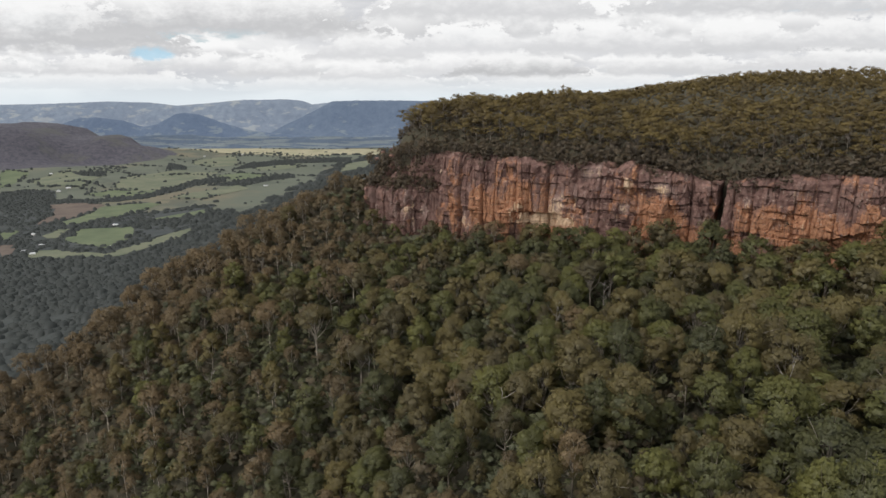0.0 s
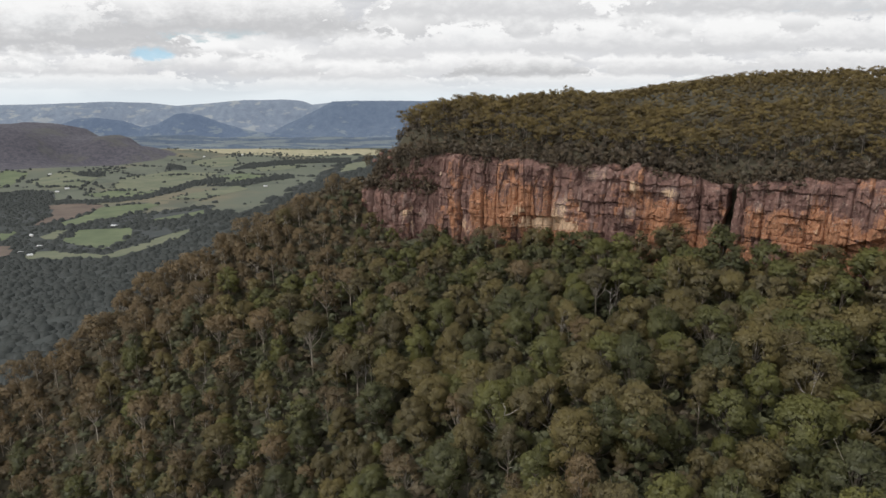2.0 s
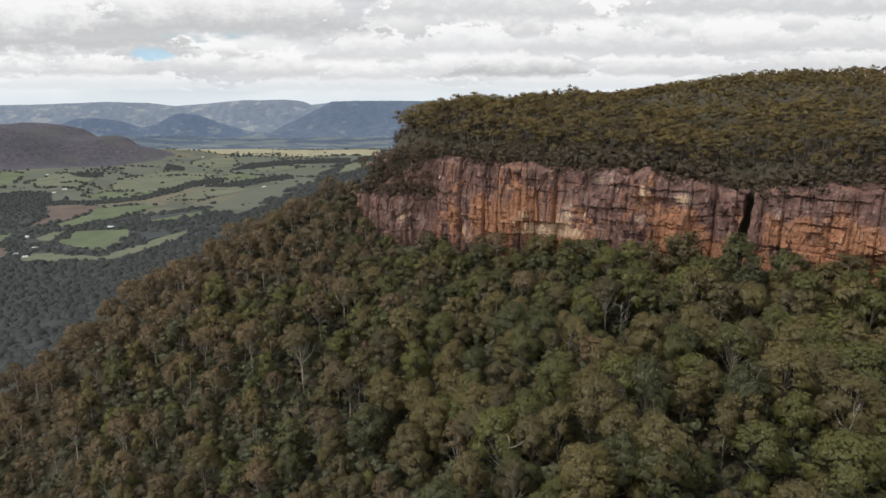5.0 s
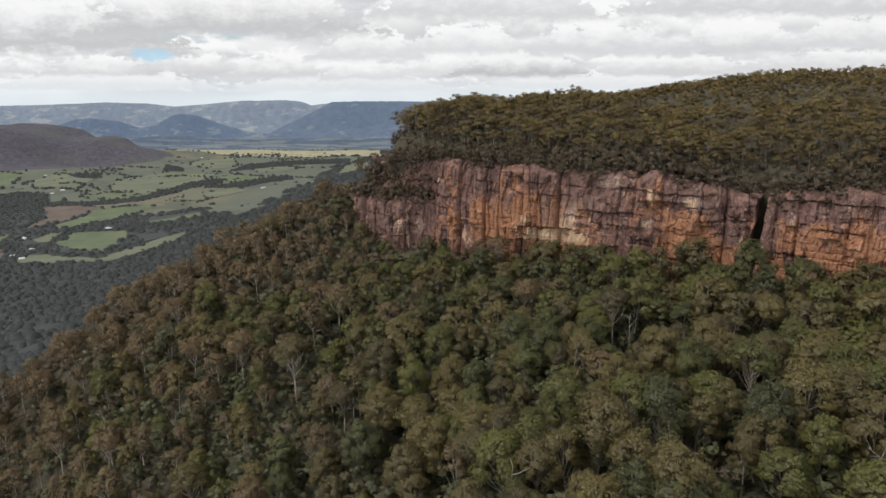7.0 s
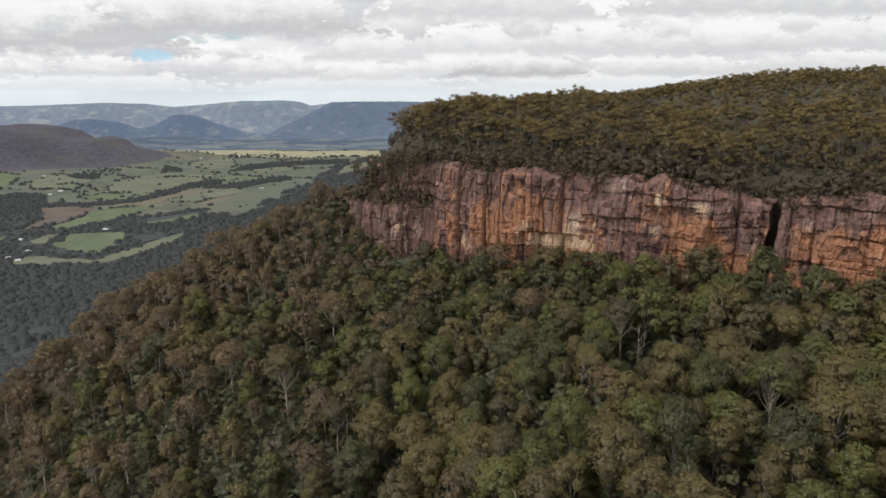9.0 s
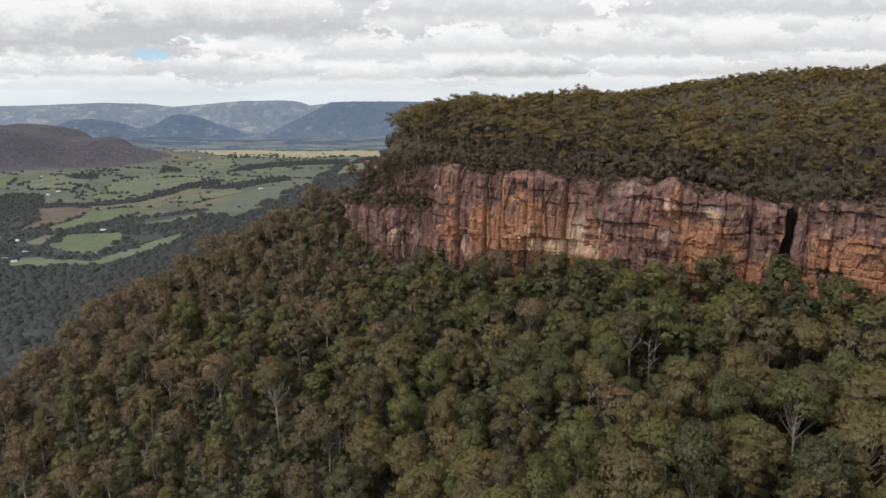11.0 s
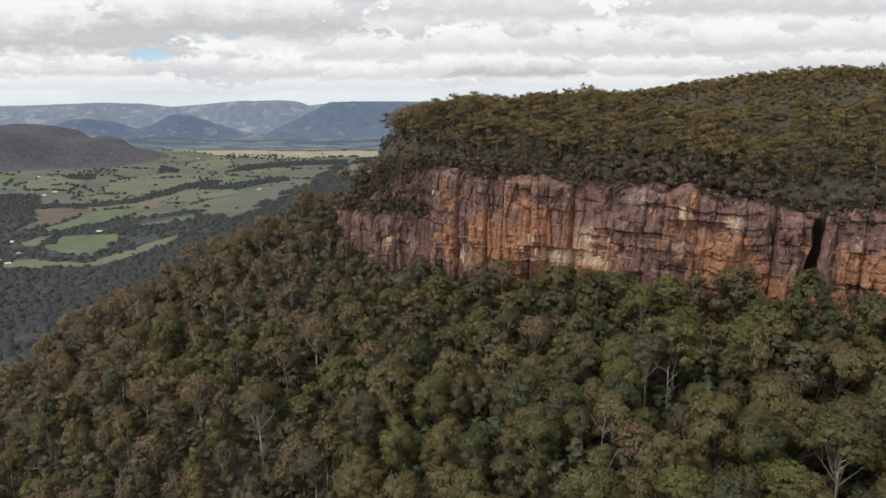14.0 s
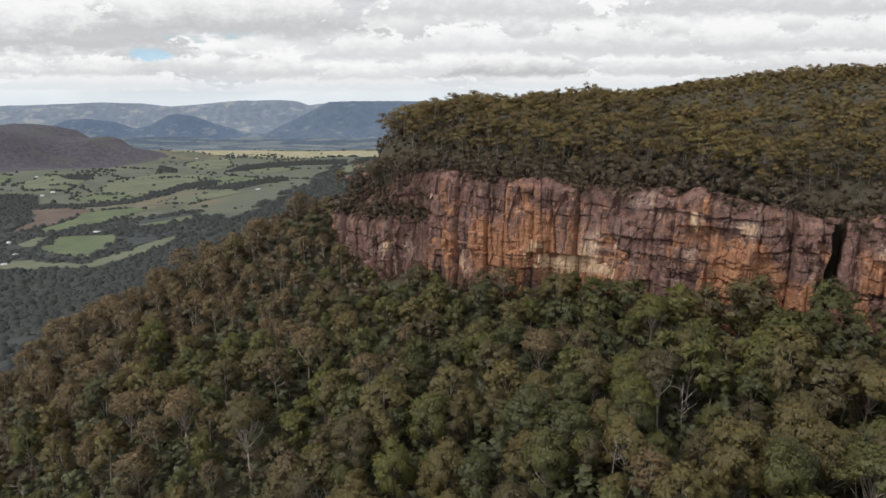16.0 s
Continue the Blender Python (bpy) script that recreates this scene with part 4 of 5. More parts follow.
    # the same forest goes on under the flight line and to both sides of it
    x, y, r = scatter(-230, 260, -115, 300, 11.2, 17)
    d = to_foot(x, y)
    keep = (d > 6) & ~in_view(x, y, d)
    x, y = x[keep], y[keep]
    shapes = [tree_shape(420 + j, 8, 70, 1.25, sides=3, forks=0, core=0.9, first=0.3, radius=6.2) for j in range(6)]
    planted("forest_behind", "olive green eucalypt forest on the slope beneath the flight line", "forest", [PALE_BARK, OLIVE], shapes, x, y, r.uniform(0.7, 1.2, len(x)), r.uniform(0.9, 1.25, len(x)), r.uniform(0, 1, len(x)), r, wood=False)
    # understorey that closes the gaps
    x, y, r = scatter(-345, 215, 85, 480, 5.9, 15)
    d = to_foot(x, y)
    keep = (d > 2) & in_view(x, y, d)
    x, y = x[keep], y[keep]
    k = np.clip(((x + 40) * -206 + (y - 408) * -66) / (206 ** 2 + 66 ** 2), 0, 1.5)
    dry = r.uniform(0, 1, len(x)) < 0.15 + 0.75 * np.exp(-(np.hypot(x + 40 + 206 * k, y - 408 + 66 * k) / 70) ** 2)
    shapes = [tree_shape(400 + j, 4, 62, 0.78, sides=3, forks=0, height=7.0, radius=4.7, first=0.2, core=0.74) for j in range(6)]
    for name, label, leaf, pick in (("understorey", "dense dark green shrubs beneath the gum trees", SCRUB, ~dry), ("spur_heath", "dry brown heath beneath the gums on the spur", HEATH, dry)):
        n = int(pick.sum())
        planted(name, label, "shrubs", [GREY_BARK, leaf], shapes, x[pick], y[pick], r.uniform(0.8, 1.6, n), r.uniform(1.0, 1.35, n), r.uniform(0, 1, n), r, wood=False)


def forest_above():
    """The forest on the tableland, dense at the rim."""
    x, y, r = scatter(-70, 420, 150, 560, 7.2, 25)
    d = to_foot(x, y)
    lean = 12 * smooth(x, 6, -30)
    keep = (d < -9 - lean) & (x < 0.80 * y + 20) & (d > -95) & (x > -0.12 * y)
    x, y, d = x[keep], y[keep], d[keep]
    shapes = [tree_shape(500 + j, 9, 250, 0.52, sides=3, height=12.0, radius=4.5, first=0.60, forks=2, twigs=False, core=0.72, flat=0.46, lift=0.35, top=0.95) for j in range(8)]
    s = r.uniform(0.62, 1.22, len(x)) * (0.72 + 0.28 * smooth(-d, 4, 28))
    planted("rim_forest", "dry olive eucalypt forest along the cliff's rim", "forest", [GREY_BARK, GOLD], shapes, x, y, s, r.uniform(0.85, 1.4, len(x)), r.uniform(0, 1, len(x)), r)
    # low heath between the rim's trees
    x, y, r = scatter(-70, 330, 170, 480, 4.8, 27)
    d = to_foot(x, y)
    keep = (d < -9 - 8 * smooth(x, 2, -32)) & (d > -42) & (x < 0.80 * y + 20) & (x > -0.12 * y)
    x, y = x[keep], y[keep]
    shapes = [tree_shape(540 + j, 4, 56, 0.55, sides=3, forks=0, height=5.0, radius=3.6, first=0.15, core=0.85) for j in range(6)]
    planted("rim_heath", "low dry heath between the trees on the rim", "shrubs", [GREY_BARK, RIM_SCRUB], shapes, x, y, r.uniform(0.5, 1.25, len(x)), r.uniform(0.8, 1.2, len(x)), r.uniform(0, 1, len(x)), r, wood=False)
    x, y, r = scatter(-80, 620, 180, 760, 9.8, 35)
    d = to_foot(x, y)
    keep = (d <= -92) & (x < 0.80 * y + 20) & (x > -0.05 * y)
    x, y = x[keep], y[keep]
    shapes = [tree_shape(600 + j, 6, 40, 0.95, sides=3, height=12.5, radius=4.8, first=0.60, forks=0, core=0.8, flat=0.5, lift=0.35) for j in range(6)]
    planted("tableland_forest", "olive green eucalypt forest covering the tableland", "forest", [GREY_BARK, GOLD], shapes, x, y, r.uniform(0.7, 1.2, len(x)), r.uniform(0.9, 1.25, len(x)), r.uniform(0, 1, len(x)), r, wood=False, sink=3.5)


def rim_scrub():
    """Scrub on the rim, the nose and its ledges."""
    s, x, y, nx, ny, top, nose = CLIFF
    r = np.random.default_rng(8)
    shapes = [tree_shape(700 + j, 5, 58, 0.46, core=0.8, sides=3, height=4.5, radius=2.1, first=0.2, forks=0) for j in range(5)]
    pts = []
    slope = 12 * smooth(s, nose - 2, nose - 30)
    for i in range(0, len(s), 3):
        for back, up, most in ((r.uniform(-1.5, 4), -0.4, 1.2), (r.uniform(2, 9), -0.5, 1.9), (r.uniform(3, 10), -0.5, 2.2), (r.uniform(8, 14), 0.2, 2.4)):
            if r.random() < 0.55:
                pts.append((x[i] - nx[i] * (back + slope[i]), y[i] - ny[i] * (back + slope[i]), top[i] + up, r.uniform(0.5, most)))
    for i in range(0, int(np.searchsorted(s, nose + 9))):
        for back, up, often in ((r.uniform(-2.0, 4.0), 330.0, 0.22), (r.uniform(1.0, 5.0), 332.5, 0.20), (r.uniform(3.0, 7.0), 340.0, 0.04)):
            if r.random() < often:
                pts.append((x[i] - nx[i] * back, y[i] - ny[i] * back, up, r.uniform(0.5, 1.9)))
        # the leaning slope west of the nose
        if s[i] < nose - 6 and r.random() < 0.75:
            up = r.uniform(0, top[i] - 331)
            back = 0.62 * up * float(smooth(s[i], nose - 2, nose - 30)) + r.uniform(-0.5, 2.5)
            pts.append((x[i] - nx[i] * back, y[i] - ny[i] * back, 330.5 + up, r.uniform(0.4, 1.5)))
    # scrub spilling over the rim in places
    for i in range(0, len(s), 3):
        if math.sin(s[i] / 7.0) + 0.8 * math.sin(s[i] / 2.9 + 1.0) + r.normal(0, 0.3) > 0.55:
            pts.append((x[i] + nx[i] * r.uniform(0.0, 2.0), y[i] + ny[i] * r.uniform(0.0, 2.0), top[i] - r.uniform(0.5, 4.5), r.uniform(0.5, 1.25)))
    # tufts rooted in cracks of the face
    for i in range(0, len(s), 9):
        if r.random() < 0.45:
            pts.append((x[i] + nx[i] * 1.2, y[i] + ny[i] * 1.2, r.uniform(315, top[i] - 2), r.uniform(0.3, 0.65)))
    pts = np.array(pts)
    V, F, T, M, N, base = [], [], [], [], [], 0
    for px, py, pz, q in pts:
        a = r.uniform(0, 6.28)
        c, sn = np.cos(a) * q, np.sin(a) * q
        tone = r.uniform()
        for slot, (v, f, form) in enumerate(shapes[r.integers(0, 5)]):
            N.append(np.zeros_like(v) if form is None else unit(form @ np.array([[c, sn, 0], [-sn, c, 0], [0, 0, q]])))
            V.append(v @ np.array([[c, sn, 0], [-sn, c, 0], [0, 0, q]]) + (px, py, pz))
            F.append(f + base)
            base += len(v)
            T.append(np.full(len(v), tone))
            M.append(np.full(len(f), slot))
    me = mesh_from("rim_scrub", np.concatenate(V), np.concatenate(F), [GREY_BARK, RIM_SCRUB], {"tint": np.concatenate(T), "form": np.concatenate(N)}, np.concatenate(M), flat=False)
    tagged(new("rim_scrub", me), "dark scrub on the cliff's rim and ledges", "shrubs", kind="stuff")


def dead_trees():
    """Bleached dead gums: a bare trunk with forked limbs."""
    r = np.random.default_rng(77)
    spots = [(-27, 182, 0.7), (-120, 300, 0.9), (-135, 345, 1.0), (-160, 318, 0.8), (-100, 330, 0.9), (-60, 205, 0.8), (40, 205, 0.8), (62, 222, 0.8), (30, 236, 0.8), (84, 262, 0.6), (112, 238, 0.6), (128, 205, 0.7), (-5, 190, 0.7), (-150, 285, 0.8), (-185, 330, 0.8), (-110, 262, 0.8), (92, 150, 1.0), (-72, 238, 0.9), (20, 268, 0.7), (-90, 360, 0.9), (-45, 300, 0.8), (70, 178, 0.9), (-200, 300, 0.8), (-130, 240, 0.8), (-30, 232, 0.8), (8, 214, 0.9)]
    while len(spots) < 36:
        px, py = r.uniform(-215, 110), r.uniform(125, 350)
        if float(to_foot(px, py)) > 45 and px > -0.75 * py and py > 115 - 0.2 * px:
            spots.append((px, py, r.uniform(0.6, 1.0)))
    models = []
    for k in range(5):
        h = 20.0
        z = np.linspace(0, 1, 7)
        bend = r.normal(0, 0.3, (7, 2)).cumsum(0)
        stem = np.stack([bend[:, 0] * z, bend[:, 1] * z, h * 0.95 * z - 0.5], -1)
        limbs = []
        for i in range(7):
            t = r.uniform(0.45, 0.92)
            a = np.array([np.interp(t, z, stem[:, c]) for c in range(3)])
            turn, reach = i * 2.4 + r.uniform(-0.5, 0.5), h * r.uniform(0.10, 0.22)
            way = np.array([math.cos(turn), math.sin(turn), r.uniform(0.3, 1.0)])
            mid, tip = a + way * reach * 0.5 + r.normal(0, 0.25, 3), a + way * reach + r.normal(0, 0.6, 3) + (0, 0, 0.6)
            twig = mid + np.array([math.cos(turn + 0.9), math.sin(turn + 0.9), 0.8]) * reach * 0.45
            limbs.append(join([tube([a, mid, tip], [0.11, 0.08, 0.03], 4), tube([mid, (mid + twig) / 2 + r.normal(0, 0.15, 3), twig], [0.06, 0.045, 0.02], 3)]))
        trunk = tube(stem, 0.25 * (1 - 0.85 * z), 7)
        models.append((mesh_from("trunk", *trunk, [DEAD_WOOD], flat=False), [mesh_from("limb", *l, [DEAD_WOOD], flat=False) for l in limbs]))
    for i, (px, py, q) in enumerate(spots):
        trunk, limbs = models[i % 5]
        tree = tagged(new("dead_tree"), "bleached dead gum tree with bare forked limbs", "tree", "dead trees in the forest")
        tree.matrix_basis = pose(px, py, float(ground(px, py)) - 0.2, r.uniform(-9, 9), r.uniform(-9, 9), r.uniform(0, 360)) @ Matrix.Diagonal((q * 1.1, q * 1.1, q * 1.12, 1))
        child(new("trunk", trunk), tree)
        for l in limbs:
            child(new("limb", l), tree)


def boulders():
    """Fallen blocks at the cliff's foot and loose slabs on its rim."""
    s, x, y, nx, ny, top, nose = CLIFF
    r = np.random.default_rng(21)
    shapes = []
    for k in range(5):
        bm = bmesh.new()
        bmesh.ops.create_cube(bm, size=2.0)
        bmesh.ops.subdivide_edges(bm, edges=bm.edges[:], cuts=3, use_grid_fill=True)
        for v in bm.verts:
            p = Vector(v.co)
            v.co = p.lerp(p.normalized() * 1.25, 0.45) + 0.28 * noise.noise_vector(p * 0.9 + Vector((k * 7, 0, 0))) + 0.10 * noise.noise_vector(p * 2.7 + Vector((k * 7, 3, 0)))
        me = bpy.data.meshes.new("boulder")
        bm.to_mesh(me)
        bm.free()
        me.materials.append(ROCK)
        a = me.attributes.new("ochre", "FLOAT", "POINT")
        a.data.foreach_set("value", np.full(len(me.vertices), r.uniform(0.0, 0.4), np.float32))
        shapes.append(me)
    last = int(np.searchsorted(s, s[-1] - 12))
    for i in range(26):
        j = int(r.integers(150, last))
        out, q = r.uniform(5, 13), r.uniform(1.3, 2.8)
        px, py = x[j] + nx[j] * out, y[j] + ny[j] * out
        ob = tagged(new("boulder", shapes[i % 5]), "fallen sandstone block among trees at the cliff's foot", "boulder", "fallen blocks")
        ob.matrix_basis = pose(px, py, float(ground(px, py)) + q * 0.5, r.uniform(-20, 20), r.uniform(-20, 20), r.uniform(0, 360)) @ Matrix.Diagonal((q, q * 0.8, q * 0.8, 1))
    for i in range(14):
        j = int(r.integers(100, last))
        back, q = r.uniform(1.5, 3.5), r.uniform(0.8, 1.7)
        ob = tagged(new("boulder", shapes[i % 5]), "weathered sandstone slab on the cliff's rim", "boulder", "rim slabs")
        ob.matrix_basis = pose(x[j] - nx[j] * back, y[j] - ny[j] * back, top[j] + 0.05 * q, 0, 0, math.degrees(math.atan2(-nx[j], ny[j])) + r.uniform(-15, 15)) @ Matrix.Diagonal((q * 1.6, q, q * 0.75, 1))


forest_below()
emergent_gums()
forest_above()
rim_scrub()
dead_trees()
boulders()

# ---- the valley ----
FIELDS = [
    (PASTURE, "green paddock ringed by dark trees", [(-995, 1550), (-1040, 1710), (-905, 1735), (-860, 1665), (-820, 1515), (-830, 1465), (-890, 1500)]),
    (HAY, "pale grass strip along the forest's edge", [(-985, 1385), (-995, 1475), (-800, 1410), (-785, 1470), (-770, 1550), (-730, 1720), (-705, 1695), (-715, 1520), (-750, 1390), (-935, 1360)]),
    (PASTURE, "green paddock beside ploughed soil", [(-1150, 1765), (-1145, 1890), (-1175, 2090), (-1020, 2140), (-990, 2100), (-1035, 1885), (-1105, 1760)]),
    (PLOUGHED, "reddish brown ploughed field", [(-1385, 2115), (-1315, 2180), (-1190, 2120), (-1155, 1900), (-1195, 1745), (-1260, 1925)]),
    (PASTURE, "narrow green paddock between woods", [(-915, 1865), (-930, 1945), (-800, 2040), (-760, 1950), (-865, 1830)]),
    (HAY, "wide pale green grazing land", [(-1345, 2475), (-1440, 2830), (-1345, 3010), (-1080, 2965), (-1075, 2545), (-1175, 2360)]),
    (HAY, "pale grassy rise at the hill's foot", [(-1825, 2680), (-1790, 2955), (-1515, 2750), (-1460, 2475), (-1630, 2475)]),
    (PASTURE, "green paddock below the wooded hill", [(-1805, 2470), (-2060, 2830), (-2080, 2930), (-1930, 2850), (-1855, 2635)]),
    (HAY, "pale green river flat", [(-1400, 3455), (-1245, 3685), (-1090, 3290), (-1180, 3140), (-1350, 3295)]),
    (FLATS, "long yellow river flats with a sun patch painted in", [(-1810, 4080), (-1525, 4120), (-960, 3955), (-380, 3980), (-345, 3610), (-885, 3640), (-1325, 3755)]),
    (HAY, "pale paddock before the river flats", [(-1025, 3195), (-785, 3360), (-730, 3120), (-900, 3040)]),
    (PASTURE, "small green paddock behind trees", [(-1230, 1655), (-1190, 1685), (-1140, 1555), (-1145, 1535)]),
    (PLOUGHED, "bare brown soil patch", [(-1125, 1505), (-1120, 1580), (-1005, 1365), (-1025, 1365)]),
    (HAY, "small pale paddock", [(-1090, 1620), (-1100, 1700), (-1060, 1720), (-1045, 1595)]),
    (HAY, "pale clearing in the valley forest", [(-530, 3295), (-395, 3460), (-375, 3145), (-510, 2990)]),
    (HAY, "dry pale slope among woods", [(-1000, 2205), (-960, 2380), (-870, 2565), (-795, 2490), (-880, 2220)]),
    (PASTURE, "green paddock at the forest's edge", [(-1065, 2845), (-945, 2970), (-800, 2840), (-890, 2630)]),
    (PASTURE, "green strip above a tree belt", [(-1390, 2345), (-1310, 2450), (-1110, 2410), (-1165, 2255)]),
]
GROVES = [
    [(-1725, 2360), (-1675, 2420), (-1550, 2405), (-1445, 2255), (-1595, 2170)],
    [(-1500, 2040), (-1440, 2090), (-1320, 2050), (-1235, 1900), (-1230, 1805), (-1300, 1755)],
    [(-1035, 1725), (-985, 1785), (-1005, 1925), (-880, 2065), (-805, 2125), (-785, 2065), (-915, 1815), (-960, 1735)],
    [(-1010, 1550), (-980, 1565), (-865, 1470), (-870, 1435), (-975, 1505)],
    [(-790, 1435), (-785, 1580), (-720, 1730), (-725, 1765), (-880, 1710), (-835, 1635)],
    [(-1075, 1515), (-1080, 1565), (-985, 1510), (-950, 1450), (-1010, 1445)],
    [(-1560, 2120), (-1380, 2155), (-1185, 2170), (-1085, 2215), (-1045, 2370), (-1045, 2560), (-940, 2635), (-985, 2765), (-1105, 2710), (-1110, 2515), (-1125, 2305), (-1225, 2245), (-1425, 2230), (-1610, 2195)],
    [(-1130, 1515), (-1140, 1590), (-1170, 1715), (-1050, 1740), (-1070, 1770), (-1195, 1745), (-1175, 1645), (-1155, 1550)],
    [(-1065, 3075), (-1055, 3330), (-815, 3480), (-530, 3515), (-515, 3400), (-765, 3255), (-975, 3165)],
    [(-1380, 3055), (-1470, 3290), (-1315, 3140), (-1275, 3040)],
    [(-1000, 2540), (-855, 2685), (-725, 2965), (-690, 2825), (-820, 2565)],
    [(-1740, 2870), (-1620, 2950), (-1495, 2650)],
]
HOMES = [(-1020, 1510), (-1125, 1640), (-825, 1475), (-1515, 2390), (-1505, 2440), (-975, 1405), (-1015, 1435), (-1820, 2835), (-1415, 3645), (-1205, 3700), (-960, 1755), (-745, 2555)]


def within(x, y, ring):
    inside = np.zeros(np.shape(x), bool)
    for (ax, ay), (bx, by) in zip(ring, ring[1:] + ring[:1]):
        if ay != by:
            inside ^= ((ay > y) != (by > y)) & (x < (bx - ax) * (y - ay) / (by - ay) + ax)
    return inside


def draped(name, ring, mat, over):
    """A patch of land laid on the ground inside a ring of plan points."""
    bm = bmesh.new()
    soft = []
    for (ax, ay), (bx, by) in zip(ring, ring[1:] + ring[:1]):
        soft += [(ax * 0.93 + bx * 0.07, ay * 0.93 + by * 0.07), (ax * 0.5 + bx * 0.5, ay * 0.5 + by * 0.5), (ax * 0.07 + bx * 0.93, ay * 0.07 + by * 0.93)]
    bm.faces.new([bm.verts.new((px + 6 * math.sin(py / 9), py + 6 * math.sin(px / 8), 0)) for px, py in soft])
    bmesh.ops.triangulate(bm, faces=bm.faces[:])
    for _ in range(5):
        long = [e for e in bm.edges if e.calc_length() > 45]
        if not long:
            break
        bmesh.ops.subdivide_edges(bm, edges=long, cuts=1)
        bmesh.ops.triangulate(bm, faces=[f for f in bm.faces if len(f.verts) > 3])
    for v in bm.verts:
        v.co.z = float(ground(v.co.x, v.co.y)) + over
    bmesh.ops.recalc_face_normals(bm, faces=bm.faces[:])
    me = bpy.data.meshes.new(name)
    bm.to_mesh(me)
    bm.free()
    me.materials.append(mat)
    return new(name, me)


def build_fields():
    for mat, label, ring in FIELDS:
        tagged(draped("field", ring, mat, 1.2), label, "field", "valley paddocks")
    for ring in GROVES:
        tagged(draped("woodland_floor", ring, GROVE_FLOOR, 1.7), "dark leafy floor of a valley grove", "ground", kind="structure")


def wood_shape(seed):
    """A far tree: a few lumpy domes of leaves down to the ground."""
    q = np.random.default_rng(seed)
    parts, form = [], []
    for i in range(2):
        a = np.arange(6) * np.pi / 3 + q.uniform(0, 1)
        round_ = np.stack([np.cos(a), np.sin(a), 0 * a], -1)
        size = q.uniform(0.72, 1.0) * np.array([6.4, 6.4, 11.0 if i == 0 else 8.5])
        v = np.concatenate([round_ * 0.97 + (0, 0, 0.1), round_ * 0.66 + (0, 0, 0.76), [(0, 0, 1.0)]])
        v = v * q.uniform(0.78, 1.18, (13, 1)) * size + np.array([q.uniform(-3.5, 3.5), q.uniform(-3.5, 3.5), 0])
        f = [(k, (k + 1) % 6, 6 + (k + 1) % 6) for k in range(6)] + [(k, 6 + (k + 1) % 6, 6 + k) for k in range(6)] + [(6 + k, 6 + (k + 1) % 6, 12) for k in range(6)]
        parts.append((v, np.array(f)))
        form.append(unit(np.concatenate([round_ + (0, 0, 0.95), round_ * 0.6 + (0, 0, 1.1), [(0, 0, 1.0)]])))
    v, f = join(parts)
    return (np.zeros((3, 3)), np.array([(0, 1, 2)]), None), (v, f, np.concatenate(form))


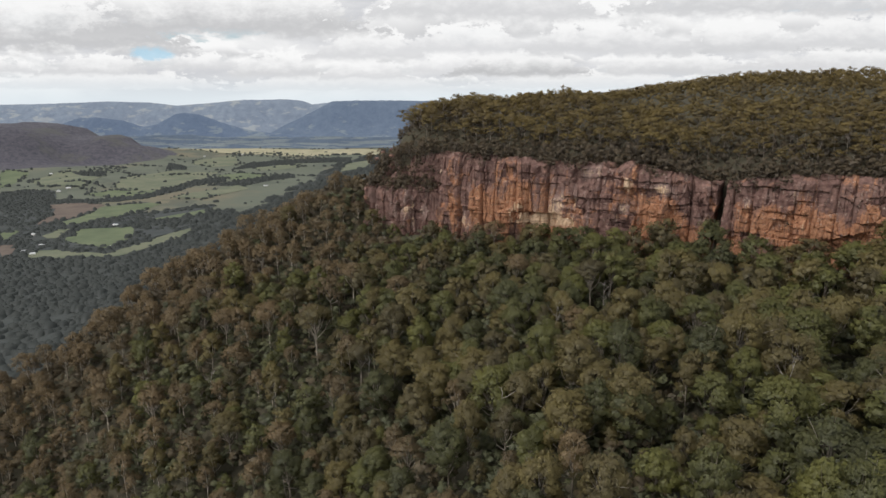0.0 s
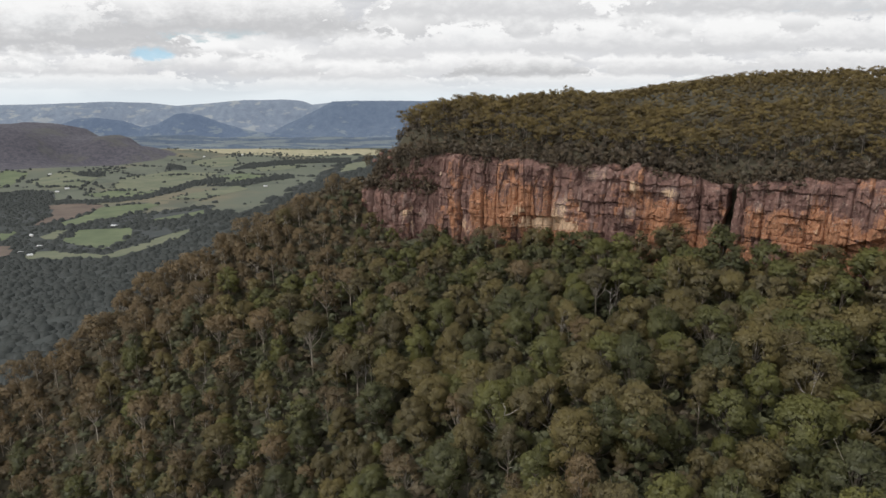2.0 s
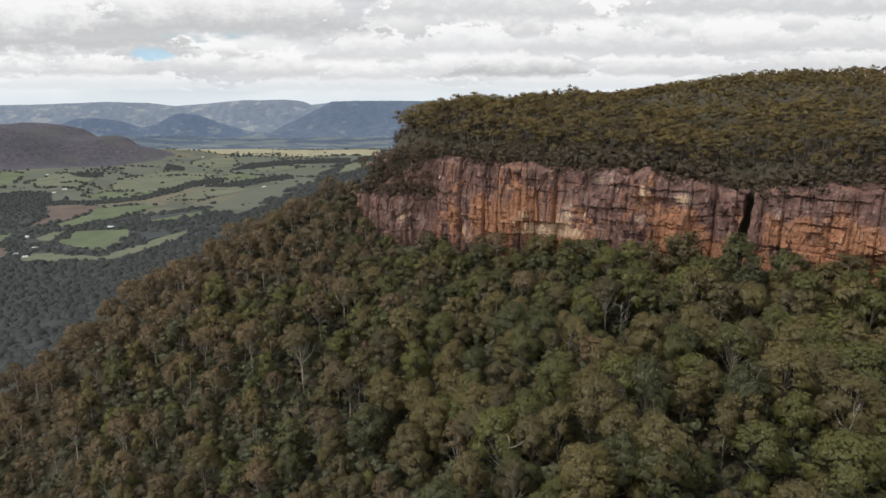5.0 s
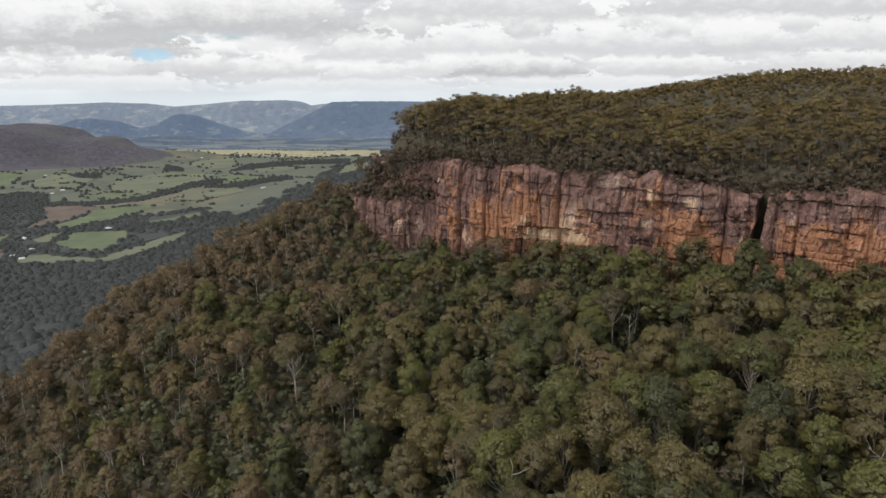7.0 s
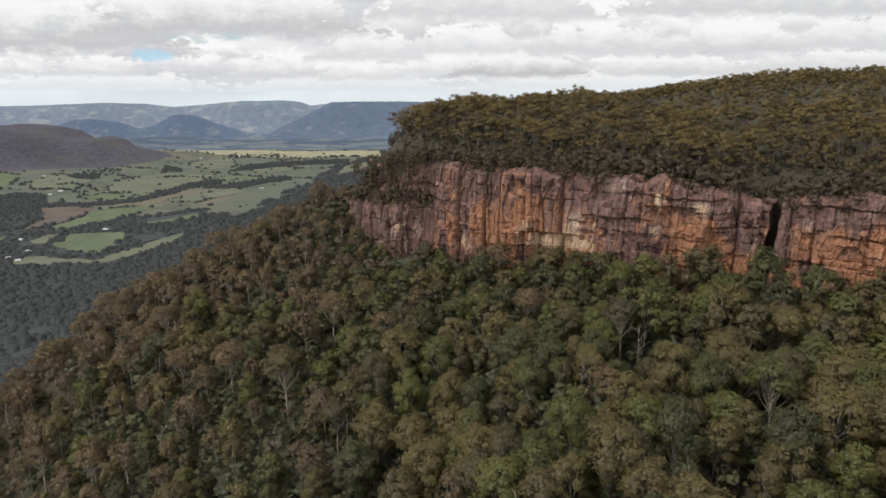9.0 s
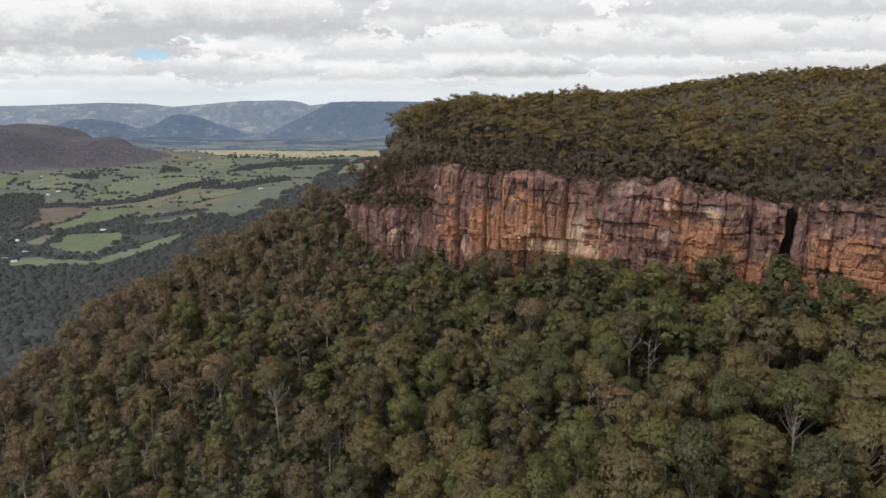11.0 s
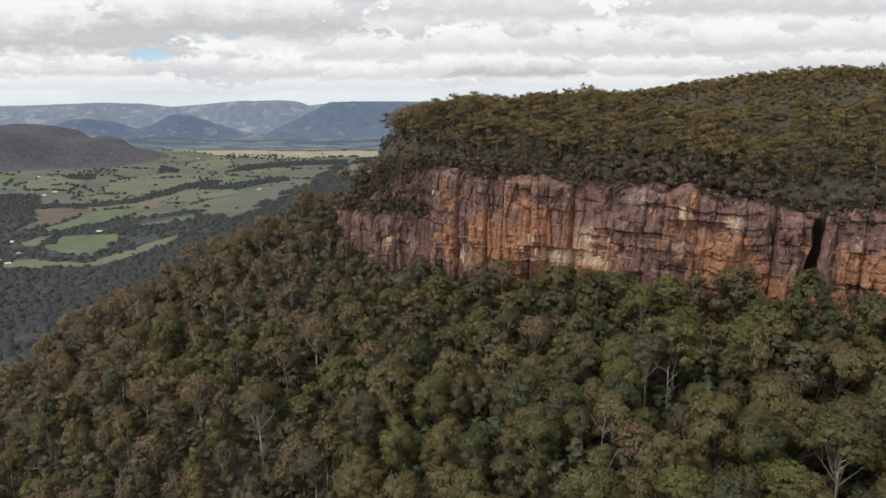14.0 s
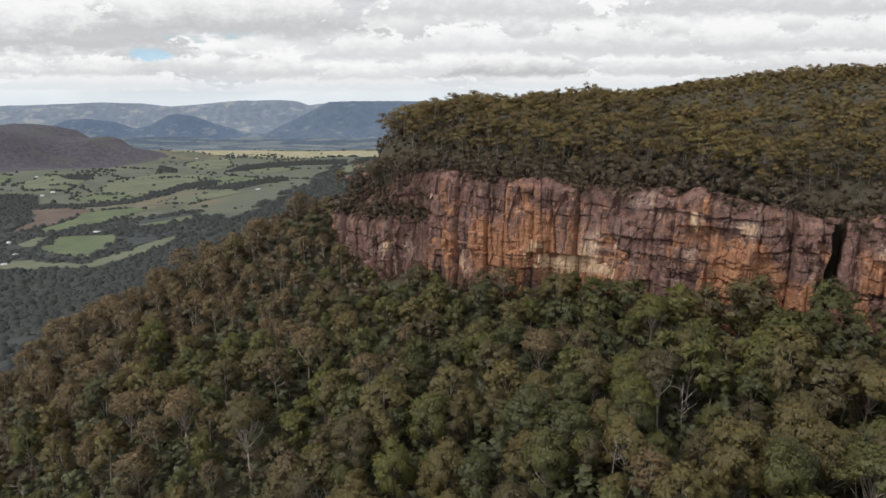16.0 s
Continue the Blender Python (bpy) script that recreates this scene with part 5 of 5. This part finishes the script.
def valley_woods():
    x, y, r = scatter(-1150, -60, 330, 1400, 14.6, 45, 0.62)
    keep = (to_foot(x, y) > 215) & (x > -0.80 * y - 20) & ~farmland(x, y) & (x < -0.10 * y)
    x2, y2, _ = scatter(-900, 0, 1400, 3900, 25.0, 46, 0.6)
    k2 = ~farmland(x2, y2) & (x2 > np.maximum(-0.55 * y2, -640)) & (x2 < -0.08 * y2)
    x5, y5, _ = scatter(-1750, -640, 1400, 2350, 16.0, 49, 0.6)
    k5 = ~farmland(x5, y5) & (x5 > -0.80 * y5 - 20) & (waves(x5, y5, 180, 33) > -0.75)
    for _, _, ring in FIELDS:
        keep &= ~within(x, y, ring)
        k2 &= ~within(x2, y2, ring)
        k5 &= ~within(x5, y5, ring)
    # groves and belts between the paddocks
    x3, y3, _ = scatter(-1800, -500, 2050, 3550, 12.0, 47)
    k3 = np.zeros(len(x3), bool)
    for ring in GROVES:
        k3 |= within(x3, y3, ring)
    # trees along the paddocks' edges and standing alone
    lone = []
    q = np.random.default_rng(48)
    for _, _, ring in FIELDS:
        for (ax, ay), (bx, by) in zip(ring, ring[1:] + ring[:1]):
            for k in np.arange(0, 1, 11 / math.hypot(bx - ax, by - ay)):
                if q.random() < 0.5 and waves(ax + (bx - ax) * k, ay + (by - ay) * k, 140, 61) > -0.2:
                    lone.append((ax + (bx - ax) * k + q.normal(0, 5), ay + (by - ay) * k + q.normal(0, 5)))
    for _ in range(900):
        py = q.uniform(1360, 3900)
        px = -q.uniform(0.15, 0.78) * py
        if farmland(px, py) and float(ground(px, py)) < 75 and (hillwood(px, py) < 0.3 and (waves(px, py, 330, 8) > 0.35 or q.random() < 0.05)):
            lone.append((px, py))
    # hedgerows and creek lines across the further pasture
    for _ in range(26):
        py = q.uniform(2150, 3750)
        px, a, reach = -q.uniform(0.25, 0.74) * py, q.uniform(-0.5, 0.5), q.uniform(90, 380)
        for k in np.arange(0, reach, 11):
            ex, ey = px + k * math.cos(a) + q.normal(0, 6), py + k * math.sin(a) + 25 * math.sin(k / 60) + q.normal(0, 6)
            if farmland(ex, ey) and hillwood(ex, ey) < 0.3 and q.random() < 0.8:
                lone.append((ex, ey))
    lone = np.array(lone)
    x = np.concatenate([x[keep], x2[k2], x5[k5], x3[k3], lone[:, 0]])
    y = np.concatenate([y[keep], y2[k2], y5[k5], y3[k3], lone[:, 1]])
    shapes = [wood_shape(800 + j) for j in range(10)]
    s = r.uniform(0.45, 1.3, len(x)) * np.where((y > 1400) & (x > -650), 1.2, 1.0)
    wide = np.where((y > 1400) & (x > -650), 1.7, np.where(y > 2300, 1.1, 1.35))
    planted("valley_forest", "dark woods on the lower slopes and valley floor, greyed with painted haze", "forest", [GREY_BARK, WOODS], shapes, x, y, s, wide, np.clip(0.5 + 0.35 * waves(x, y, 150, 71) + r.uniform(-0.25, 0.25, len(x)), 0, 0.99), r, wood=False, sink=np.where(np.arange(len(x)) >= len(x) - len(lone), 0.5, np.where((y > 2300) & (x < -650), 1.5, 2.5)))
    # shrubs beneath the flight line
    x7, y7, _ = scatter(-150, 160, -105, 125, 8.0, 53)
    k7 = (to_foot(x7, y7) > 6) & (y7 < 112 - 0.2 * x7)
    n = int(k7.sum())
    shapes = [tree_shape(440 + j, 4, 44, 0.9, sides=3, forks=0, height=7.0, radius=4.7, first=0.2, core=0.74) for j in range(5)]
    planted("slope_scrub", "dark green shrubs beneath the gums on the open slope", "shrubs", [GREY_BARK, SCRUB], shapes, x7[k7], y7[k7], r.uniform(0.6, 1.2, n), r.uniform(1.0, 1.4, n), r.uniform(0, 0.99, n), r, wood=False, sink=0.2)


def plain_material(name, color, rough=0.7):
    m, n = material(name)
    place = n.add("ShaderNodeNewGeometry").outputs["Position"]
    finish(n, n.mix(n.noise(place, 0.8, 4.0), tuple(v * 0.85 for v in color), color), rough)
    return m


def farmhouses():
    wall, tin = plain_material("white_weatherboard", (0.72, 0.70, 0.66)), plain_material("pale_tin_roof", (0.66, 0.67, 0.68), 0.4)
    r = random.Random(3)
    for px, py in HOMES:
        w, d, h, top = r.uniform(11, 18), r.uniform(7, 9), 3.2, 2.4
        home = tagged(new("farmhouse"), "white farmhouse with pale tin roof among paddocks", "house", "valley farmhouses")
        home.matrix_basis = pose(px, py, float(ground(px, py)) - 0.1, 0, 0, r.uniform(-40, 40))
        for name, box, m in (("wall", "body", wall), ("roof", "gable", tin)):
            bm = bmesh.new()
            if box == "body":
                bmesh.ops.create_cube(bm, size=1.0, matrix=Matrix.Translation((0, 0, h / 2 - 0.3)) @ Matrix.Diagonal((w, d, h + 0.6, 1)))
            else:
                a, b = w / 2 + 0.5, d / 2 + 0.6
                vs = [bm.verts.new(v) for v in ((-a, -b, h), (a, -b, h), (a, b, h), (-a, b, h), (-a + 1.5, 0, h + top), (a - 1.5, 0, h + top))]
                for f in ((0, 1, 5, 4), (2, 3, 4, 5), (0, 4, 3), (1, 2, 5), (3, 2, 1, 0)):
                    bm.faces.new([vs[i] for i in f])
            me = bpy.data.meshes.new(name)
            bm.to_mesh(me)
            bm.free()
            me.materials.append(m)
            child(new(name, me), home)


build_fields()
valley_woods()
farmhouses()
